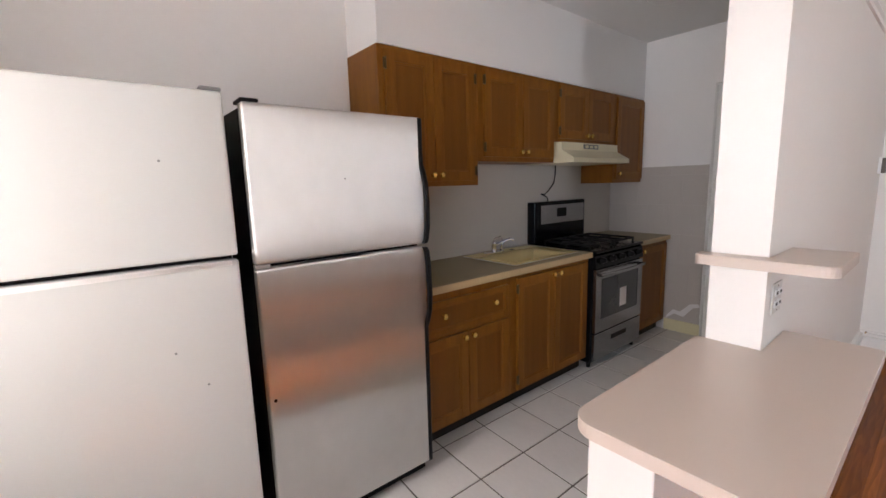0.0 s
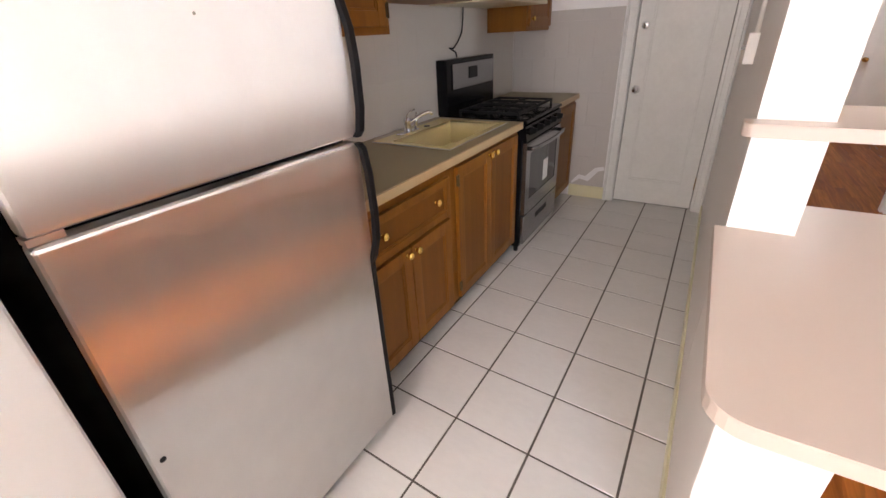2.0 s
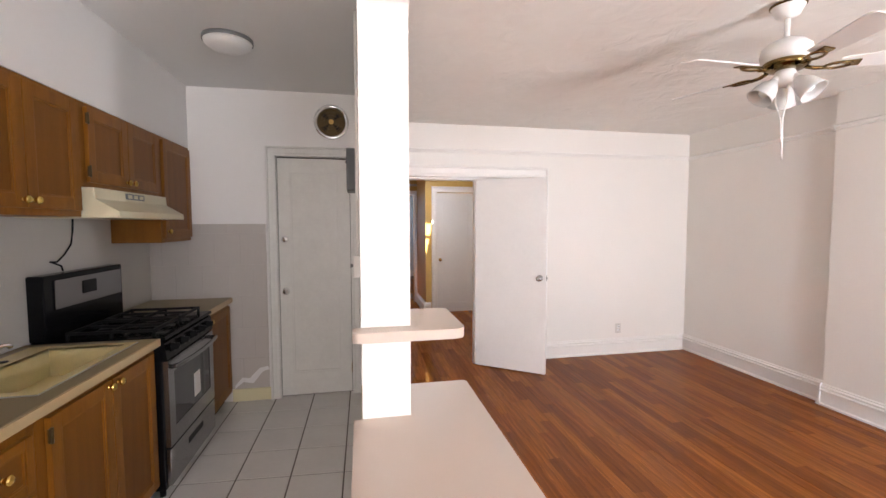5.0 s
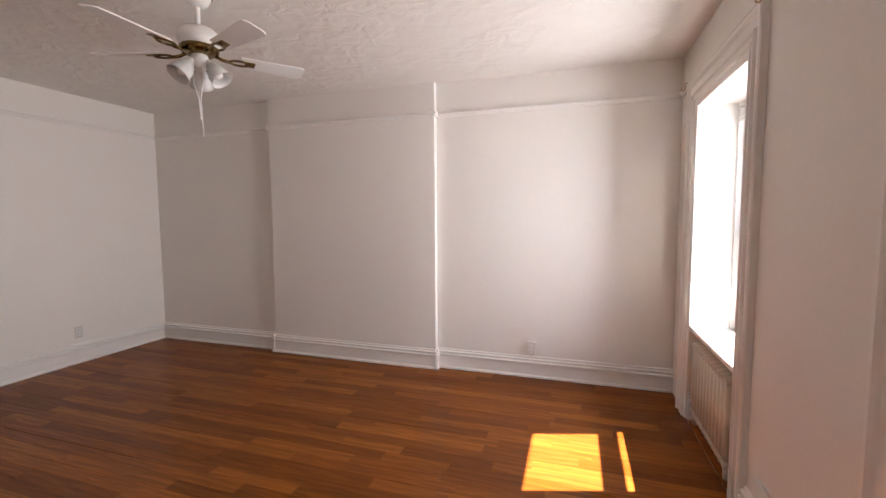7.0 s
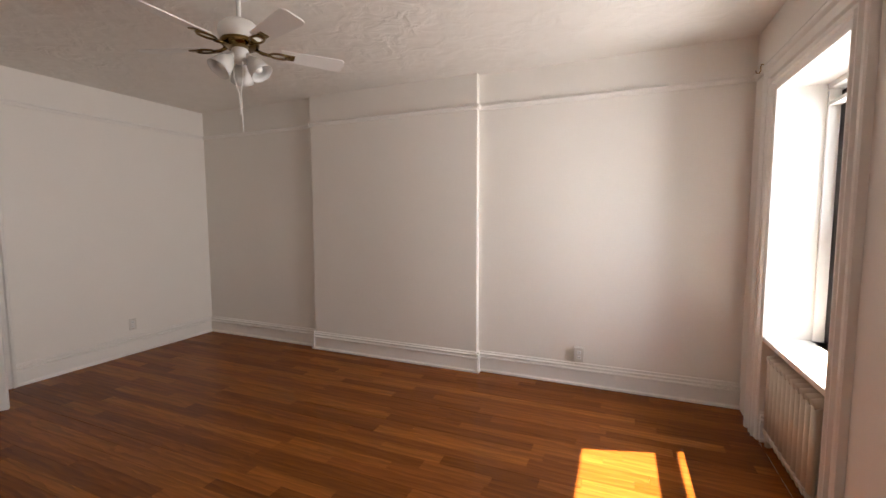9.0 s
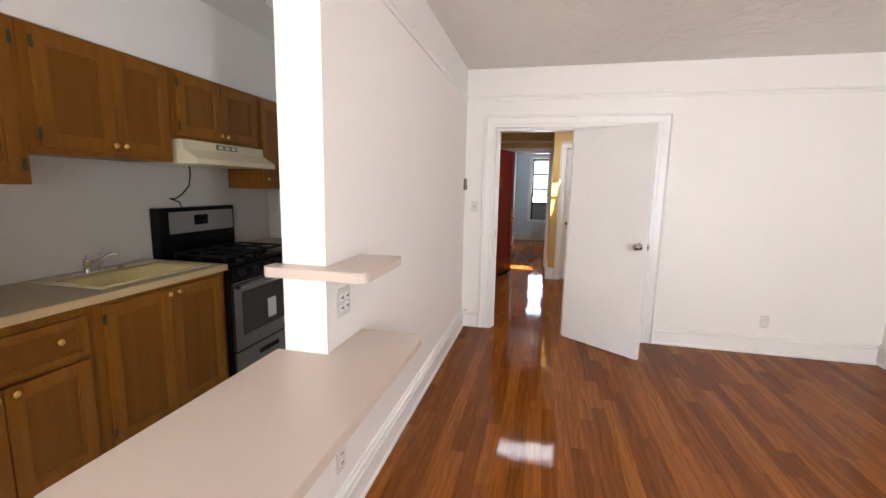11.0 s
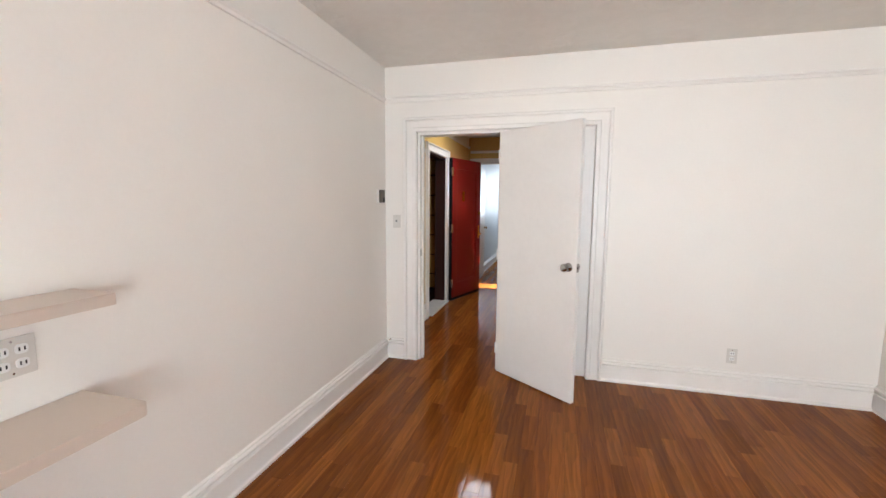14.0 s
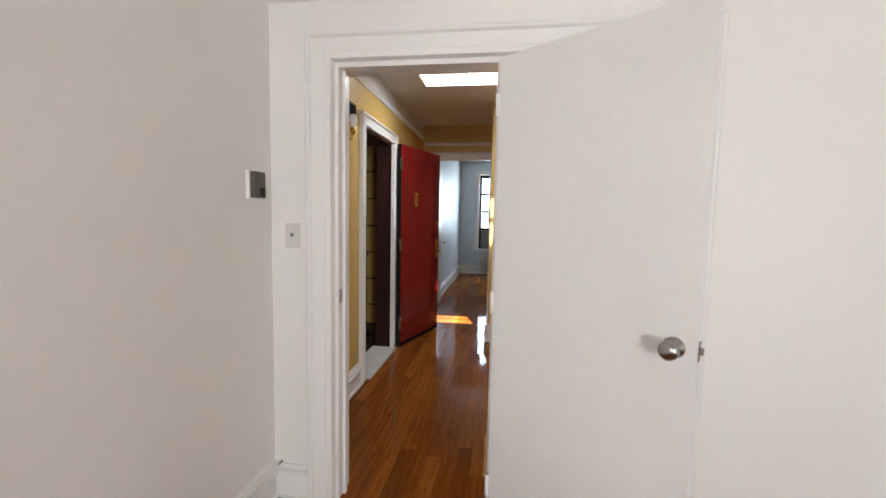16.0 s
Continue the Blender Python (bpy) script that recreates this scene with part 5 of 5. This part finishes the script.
# ---- hall and far room ----
rd = tagged(thing("door_4", pose(7.228, 0.512, 0.012, 0, 0, math.degrees(math.atan2(-0.255, 0.82))), "dark red panelled entrance door standing open", "door"), kind="structure")
RWD, RH = 0.86, 2.045
part("stiles", boxes((0, 0.13, -0.045, 0, 0, RH), (RWD - 0.13, RWD, -0.045, 0, 0, RH), (0.13, RWD - 0.13, -0.045, 0, 0, 0.24), (0.13, RWD - 0.13, -0.045, 0, RH - 0.15, RH)), RED, rd, bevel=0.003)
part("panel", boxes((0.13, RWD - 0.13, -0.033, -0.012, 0.24, RH - 0.15)), RED, rd)
part("panel_moulding", boxes((0.13, 0.15, -0.041, -0.033, 0.24, RH - 0.15), (RWD - 0.15, RWD - 0.13, -0.041, -0.033, 0.24, RH - 0.15), (0.15, RWD - 0.15, -0.041, -0.033, 0.24, 0.26), (0.15, RWD - 0.15, -0.041, -0.033, RH - 0.17, RH - 0.15)), RED, rd, bevel=0.003)
part("black_edge", boxes((-0.004, 0.0, -0.046, 0.0, 0.0, RH), (0.0, RWD, -0.0475, -0.045, 0, 0.035)), BLACKP, rd, "black door edge and kick strip")
part("viewer_plate", boxes((0.30, 0.36, -0.042, -0.033, 1.44, 1.58)), BRASS, rd, "brass viewer plate", 0.003)
part("viewer_grille", boxes(*[(0.308, 0.352, -0.045, -0.042, 1.455 + k * 0.022, 1.465 + k * 0.022) for k in range(5)]), GAPSHADE, rd)
part("lock_plate", boxes((RWD - 0.085, RWD - 0.04, -0.050, -0.045, 0.86, 1.06)), BRASS, rd, "brass lock plate", 0.002)
part("lever", built(tube, [(RWD - 0.06, -0.048, 0.93), (RWD - 0.06, -0.095, 0.93), (RWD - 0.08, -0.105, 0.93), (RWD - 0.17, -0.105, 0.928)], 0.009), BRASS, rd, "brass lever handle")
part("deadbolt", built(rod, (RWD - 0.06, -0.045, 1.25), (RWD - 0.06, -0.062, 1.25), 0.022), BRASS, rd)
for z in (0.25, 1.05, 1.85):
    part("hinge", boxes((-0.02, 0.004, -0.062, -0.046, z - 0.06, z + 0.06)), CHROME, rd, "steel hinge", 0.003)
setting("trim", boxes((6.35, 6.372, 0.565, 0.715, 0, 2.05), (7.188, 7.21, 0.565, 0.715, 0, 2.05), (6.372, 7.188, 0.565, 0.715, 2.028, 2.05)), CARDB, "dark brown entrance door jamb")
setting("trim", boxes((7.176, 7.214, 0.522, 0.563, 0, 2.05)), TRIM, "white steel frame edge beside the red door", 0.004)
setting("threshold", boxes((6.372, 7.176, 0.50, 0.74, -0.005, 0.018)), MARBLE, "white marble door saddle", 0.004)
nw = thing("stair_pole", pose(7.62, 0.985, -0.01), "tall black iron pole on the stair landing", "pole")
part("pole", built(rod, (0, 0, 0), (0, 0, 2.6), 0.028), BLACKE, nw)
part("base", built(rod, (0, 0, 0), (0, 0, 0.05), 0.075, 0.04), BLACKE, nw)
part("collar", built(rod, (0, 0, 0.9), (0, 0, 0.96), 0.04), BLACKE, nw)
for k in range(7):
    setting("trim", boxes((8.146, 8.15, 0.74, 1.74, 0.22 + k * 0.33, 0.232 + k * 0.33)), BLACKP, "dark joint on the stairwell wall")

sc = thing("wall_sconce", pose(5.89, 0.56, 1.90), "brass wall sconce with a bare bulb", "wall lamp")
part("back_plate", built(rod, (0, 0, 0), (0, -0.015, 0), 0.045), BRASS, sc)
part("arm", built(tube, [(0, -0.012, -0.01), (0, -0.05, -0.045), (0, -0.08, -0.03), (0, -0.085, 0.01)], 0.007), BRASS, sc)
part("cup", built(rod, (0, -0.085, 0.0), (0, -0.085, 0.045), 0.014, 0.02), BRASS, sc)
sb = bmesh.new()
lathe(sb, [(0.013, 0.045), (0.016, 0.06), (0.028, 0.085), (0.030, 0.105), (0.020, 0.13), (0, 0.136)], Matrix.Translation((0, -0.085, 0)))
part("bulb", sb, BULB, sc)
db = thing("door_chime", pose(5.97, 0.56, 2.06), "black door chime box on the yellow wall", "door chime")
part("box", boxes((-0.07, 0.07, -0.055, 0, -0.06, 0.07)), BLACKP, db, bevel=0.006)
part("cover", boxes((-0.045, 0.045, -0.062, -0.055, -0.045, 0.05)), BLACKE, db, bevel=0.003)

cd = tagged(thing("door_5", pose(HX + 0.02, -1.246, 0.01), "closed grey-white panelled closet door", "door"), kind="structure")
CW = 0.632
part("stiles", boxes((0, 0.035, 0, 0.09, 0, 2.06), (0, 0.035, CW - 0.09, CW, 0, 2.06), (0, 0.035, 0.09, CW - 0.09, 0, 0.16), (0, 0.035, 0.09, CW - 0.09, 1.95, 2.06)), DOORW, cd, bevel=0.002)
part("panel", boxes((0.012, 0.03, 0.09, CW - 0.09, 0.16, 1.95)), DOORW, cd)
kb = bmesh.new()
lathe(kb, [(0.026, 0), (0.024, 0.006), (0.010, 0.01), (0.010, 0.028), (0.024, 0.038), (0.026, 0.05), (0, 0.06)], Matrix.Translation((0, CW - 0.045, 0.91)) @ Matrix.Rotation(radians(-90), 4, "Y"))
part("door_knob", kb, OLDBRASS, cd, "aged brass knob")

hl = tagged(thing("skylight", pose(6.76, -0.13, CH), "bright rectangular skylight in the hall ceiling", "skylight"), kind="structure")
part("frame", boxes((-0.24, 0.24, -0.64, -0.615, -0.02, 0), (-0.24, 0.24, 0.315, 0.34, -0.02, 0), (-0.24, -0.215, -0.615, 0.315, -0.02, 0), (0.215, 0.24, -0.615, 0.315, -0.02, 0)), TRIM, hl)
part("glazing_bar", boxes((-0.012, 0.012, -0.615, 0.315, 0.06, 0.084), (-0.215, -0.013, -0.062, -0.04, 0.06, 0.084), (0.013, 0.215, -0.062, -0.04, 0.06, 0.084)), TRIM, hl)
for y0, y1, glazing, say in ((-0.614, -0.052, SKYG, "clear skylight pane"), (-0.05, 0.314, MILK, "frosted skylight pane")):
    part("pane", boxes((-0.214, 0.214, y0, y1, 0.085, 0.09)), glazing, hl, say)

bd = tagged(thing("door_6", pose(8.90, 0.425, 0.01, 0, 0, 2), "white bedroom door open flat against the wall", "door"), kind="structure")
part("leaf", boxes((0, 0.76, -0.035, 0, 0, 2.05)), DOORW, bd, bevel=0.002)
kb = bmesh.new()
lathe(kb, [(0.026, 0), (0.010, 0.01), (0.010, 0.028), (0.026, 0.045), (0, 0.06)], Matrix.Translation((0.70, -0.035, 0.93)) @ Matrix.Rotation(radians(90), 4, "X"))
part("door_knob", kb, OLDBRASS, bd)
w3 = tagged(thing("window_3", pose(12.9, -0.30, 0), "bright bedroom sash window with dark bars", "window"), kind="structure")
part("window_frame", boxes((0.05, 0.12, -0.33, -0.285, 0.58, 2.28), (0.05, 0.12, 0.285, 0.33, 0.58, 2.28), (0.05, 0.12, -0.285, 0.285, 2.22, 2.28), (0.05, 0.12, -0.285, 0.285, 1.83, 1.87), (0.05, 0.12, -0.285, 0.285, 1.43, 1.46), (0.05, 0.12, -0.285, 0.285, 1.02, 1.07)), BLACKPAINT, w3, bevel=0.003)
part("lower_panel", boxes((0.05, 0.10, -0.285, 0.285, 0.58, 1.02)), GREYM, w3, "grey board below the sash")
pn = part("pane", boxes((0.10, 0.104, -0.285, 0.285, 1.07, 2.22)), GLASS, w3)
pn.visible_shadow = False
part("window_sill", boxes((-0.09, 0.05, -0.40, 0.40, 0.545, 0.58)), TRIM, w3, "white window sill", 0.004)
casing("x", 12.9, -1, -0.63, 0.03, 0.58, 2.28, "white bedroom window casing", 0.09)
radiator(pose(12.80, -0.50, 0), 8, "white painted cast iron radiator under the bedroom window", 0.50)

# ---- outside ----
setting("ground", boxes((-400, -0.84, -400, 400, -6.2, -6.0)), mat("street_asphalt", (0.05, 0.05, 0.05), 0.9, var=0.2, scale=0.5), "asphalt street below")
setting("ground", boxes((13.2, 400, -400, 400, -6.2, -6.0)), mat("yard_concrete", (0.3, 0.29, 0.27), 0.9, var=0.2, scale=0.5), "pale concrete yard below")
FACADE = mat("pale_grey_brick", (0.40, 0.43, 0.48), 0.85, var=0.08, scale=1.5, bscale=12)
DGLASS = mat("dark_window_glass", (0.05, 0.06, 0.07), 0.1)
hs = thing("apartment_building", pose(-30, -26, -6), "grey apartment building across the street", "building")
part("wall", boxes((-8, 0, -26, 34, 0, 15.2)), FACADE, hs)
part("cornice", boxes((-8.2, 0.7, -26.3, 34.3, 15.7, 16.2)), TRIM, hs, bevel=0.05)
part("parapet", boxes((-0.3, 0.0, -26, 34, 15.2, 15.7)), FACADE, hs)
wpane = mesh_of("window", boxes((0.0, 0.05, -0.55, 0.55, 0, 1.7)), DGLASS)
wfr = mesh_of("frame", boxes((0.0, 0.12, -0.65, -0.55, -0.1, 1.8), (0.0, 0.12, 0.55, 0.65, -0.1, 1.8), (0.0, 0.12, -0.55, 0.55, 1.7, 1.8), (0.0, 0.16, -0.7, 0.7, -0.2, -0.1), (0.0, 0.1, -0.55, 0.55, 0.82, 0.9)), TRIM)
for fl in range(4):
    for k in range(5, 16):
        wo = new("window", wpane)
        wo.parent = hs
        wo.location = (0, -13.5 + k * 2.9, 0.9 + fl * 3.0)
        wf = new("frame", wfr)
        wf.parent = wo


def tree(m, h, r, label, seed):
    rng = random.Random(seed)
    t = thing("tree", m, label, "tree", "street trees")
    tb = bmesh.new()
    tube(tb, [(0, 0, 0), (0.05, 0.03, h * 0.25), (-0.04, 0.06, h * 0.5), (0.05, 0, h * 0.75)], 0.16, 10)
    tips = []
    for k in range(14):
        a, z = k * 2.4, h * (0.38 + 0.03 * k)
        tip = Vector((math.cos(a) * r * rng.uniform(0.5, 0.95), math.sin(a) * r * rng.uniform(0.5, 0.95), z + h * rng.uniform(0.08, 0.25)))
        tube(tb, [(0, 0, z), tip * 0.5 + Vector((0, 0, z * 0.5 + 0.1)), tip], 0.045, 6)
        tips.append(tip)
    part("trunk", tb, mat("tree_bark", (0.09, 0.06, 0.045), 0.9, var=0.3), t)
    verts, faces = [], []
    for k in range(9000):
        c = rng.choice(tips) + Vector((rng.gauss(0, 0.55), rng.gauss(0, 0.55), rng.gauss(0, 0.4)))
        s = rng.uniform(0.05, 0.11)
        q = Euler((rng.uniform(-1, 1), rng.uniform(-1, 1), rng.uniform(0, 6.3))).to_matrix()
        i = len(verts)
        verts += [c + q @ Vector(v) * s for v in ((-1, 0, 0), (0, -0.55, 0.1), (1, 0, 0), (0, 0.55, 0.1))]
        faces.append((i, i + 1, i + 2, i + 3))
    me = bpy.data.meshes.new("crown")
    me.from_pydata(verts, [], faces)
    me.materials.append(LEAF)
    cr = new("crown", me)
    cr.parent = t
    return t


LEAF = mat("green_leaves", (0.13, 0.20, 0.035), 0.55, var=0.5, scale=2.0)
tree(pose(-9.5, -9.0, -6), 6.4, 3.0, "leafy green street tree outside the window", 3)
tree(pose(-12.5, -14.5, -6), 6.0, 2.8, "leafy green street tree outside the window", 8)
tree(pose(-11.0, -4.0, -6), 5.6, 2.6, "leafy green street tree outside the window", 5)

# ---- planks and tiles ----
def slab_mesh(name, w, d, h, ch, material):
    """A plank or tile with a chamfered top, its corner at the origin and its top at z = 0."""
    v = [(0, 0, -h), (w, 0, -h), (w, d, -h), (0, d, -h), (0, 0, -ch), (w, 0, -ch), (w, d, -ch), (0, d, -ch), (ch, ch, 0), (w - ch, ch, 0), (w - ch, d - ch, 0), (ch, d - ch, 0)]
    f = [(8, 9, 10, 11)] + [(a + i, a + (i + 1) % 4, a + 4 + (i + 1) % 4, a + 4 + i) for a in (0, 4) for i in range(4)]
    me = bpy.data.meshes.new(name)
    me.from_pydata(v, [], f)
    me.materials.append(material)
    return me, v, f


floor_ob = bpy.data.objects["floor"]
rng = random.Random(11)
PW = 0.0826
lengths = (0.40, 0.55, 0.70, 0.85, 1.00, 1.20, 1.45)
planks = {L: slab_mesh("plank", L - 0.0003, PW - 0.0005, 0.006, 0.0004, FLOORW) for L in lengths}
hv, hf = [], []
row = 0
y = -3.30
while y < 0.60 - 0.01:
    x = XW - rng.uniform(0.0, 0.8)
    while x < 13.0:
        L = rng.choice(lengths)
        if x < XE and 0.0 + x + L > XW:
            ob = new("plank", planks[L][0])
            ob.parent = floor_ob
            ob.location = (x, y, rng.uniform(-0.0002, 0.0))
            ob.rotation_euler = (rng.gauss(0, 0.009), rng.gauss(0, 0.0005), 0)
        elif x >= XE and y > -2.45:
            i = len(hv)
            tilt = rng.gauss(0, 0.009)
            hv += [(a + x, b + y, c + b * tilt) for a, b, c in planks[L][1]]
            hf += [tuple(q + i for q in face) for face in planks[L][2]]
        x += L
    y += PW
me = bpy.data.meshes.new("hall_planks")
me.from_pydata(hv, [], hf)
me.materials.append(FLOORW)
hp = new("hall_planks", me)
hp.parent = floor_ob
tagged(hp, kind="stuff")

kf = bpy.data.objects["floor_kitchen"]
TX, TY = 0.316, 0.319
tile_me = slab_mesh("tile", TX - 0.009, TY - 0.009, 0.004, 0.0012, TILE)[0]
turn = Matrix.Translation((1.583, 1.458, 0))
EX, EY = Vector((1.0, -0.0076, 0)), Vector((0.060, 1.0, 0))
for v in tile_me.vertices:
    v.co = EX * v.co.x + EY * v.co.y + Vector((0, 0, v.co.z))
for i in range(-8, 10):
    for j in range(-3, 4):
        ob = new("tile", tile_me)
        ob.parent = kf
        ob.matrix_basis = turn @ Matrix.Translation(EX * (i * TX + 0.0045) + EY * (j * TY + 0.0045) + Vector((0, 0, rng.uniform(-0.0004, 0.0))))
setting("threshold", boxes((XW, 1.255, 0.47, 0.62, -0.004, 0.006)), OAK, "oak threshold between tile and planks", 0.003)

# wall tiles behind the counter and on the end wall
bs = setting("backsplash", boxes((1.446, 2.268, 2.386, 2.40, 0.913, 1.43), (2.268, XKE, 2.394, 2.40, 0.913, 1.60)), NTILE, "grey painted tile backsplash")
TW, THH = 0.202, 0.27
nn = slab_mesh("wall_tile", TW - 0.0002, THH - 0.0008, 0.0032, 0.0001, NTILE)[0]
nm, vv, ff = slab_mesh("wall_tile", TW - 0.003, THH - 0.003, 0.004, 0.001, WTILE)
for k in range(15):
    for j in range(3):
        x0 = 1.448 + k * TW
        z0 = 0.915 + j * THH
        top = 1.428 if x0 < 2.2 else 1.575
        if z0 > top - 0.03:
            continue
        face = 2.386 if x0 < 2.2 else 2.394
        h = min(1.0, (top - z0) / THH)
        ob = new("tile", nn)
        ob.parent = bs
        ob.matrix_basis = Matrix.Translation((x0, face - 0.004, z0)) @ Matrix.Rotation(radians(90), 4, "X") @ Matrix.Diagonal((1, h, 1, 1))
be = setting("backsplash_end", boxes((XKE - 0.005, XKE, 1.488, 2.386, 0.11, 1.54)), WGROUT, "grey painted tile on the kitchen end wall")
for j in range(6):
    z0 = 0.112 + j * THH
    h = min(1.0, (1.538 - z0) / THH)
    off = 0.10 if j % 2 else 0.0
    for k in range(6):
        u0, u1 = max(1.490, 1.490 + k * TW - off), min(2.385, 1.490 + (k + 1) * TW - off)
        if h > 0.1 and u1 - u0 > 0.02:
            ob = new("tile", nm)
            ob.parent = be
            ob.matrix_basis = Matrix.Translation((XKE - 0.009, u1, z0)) @ Matrix.Rotation(radians(-90), 4, "Z") @ Matrix.Rotation(radians(90), 4, "X") @ Matrix.Diagonal(((u1 - u0) / TW, h, 1, 1))
setting("baseboard", boxes((XKE - 0.014, XKE, 1.478, 1.79, 0, 0.108)), PIPE, "yellowed kitchen baseboard", 0.003)
setting("baseboard", boxes((1.26, 4.30, YK, YK + 0.010, 0, 0.085)), PIPE, "yellowed kitchen baseboard", 0.003)
pt = thing("plaster_patch", pose(XKE - 0.0095, 1.60, 0.20), "white plaster smear over a broken tile", "plaster patch")
part("smear", built(prism, [(-0.17, -0.085), (-0.10, -0.03), (-0.02, -0.045), (0.06, 0.055), (0.115, 0.07), (0.10, 0.10), (0.03, 0.085), (-0.05, 0.0), (-0.11, 0.01), (-0.17, -0.06)], 0, 0.003), PAPER, pt)
pt.children[0].matrix_basis = Matrix.Rotation(radians(90), 4, "Z").inverted() @ Matrix.Rotation(radians(90), 4, "X") @ Matrix.Rotation(0, 4, "Z")
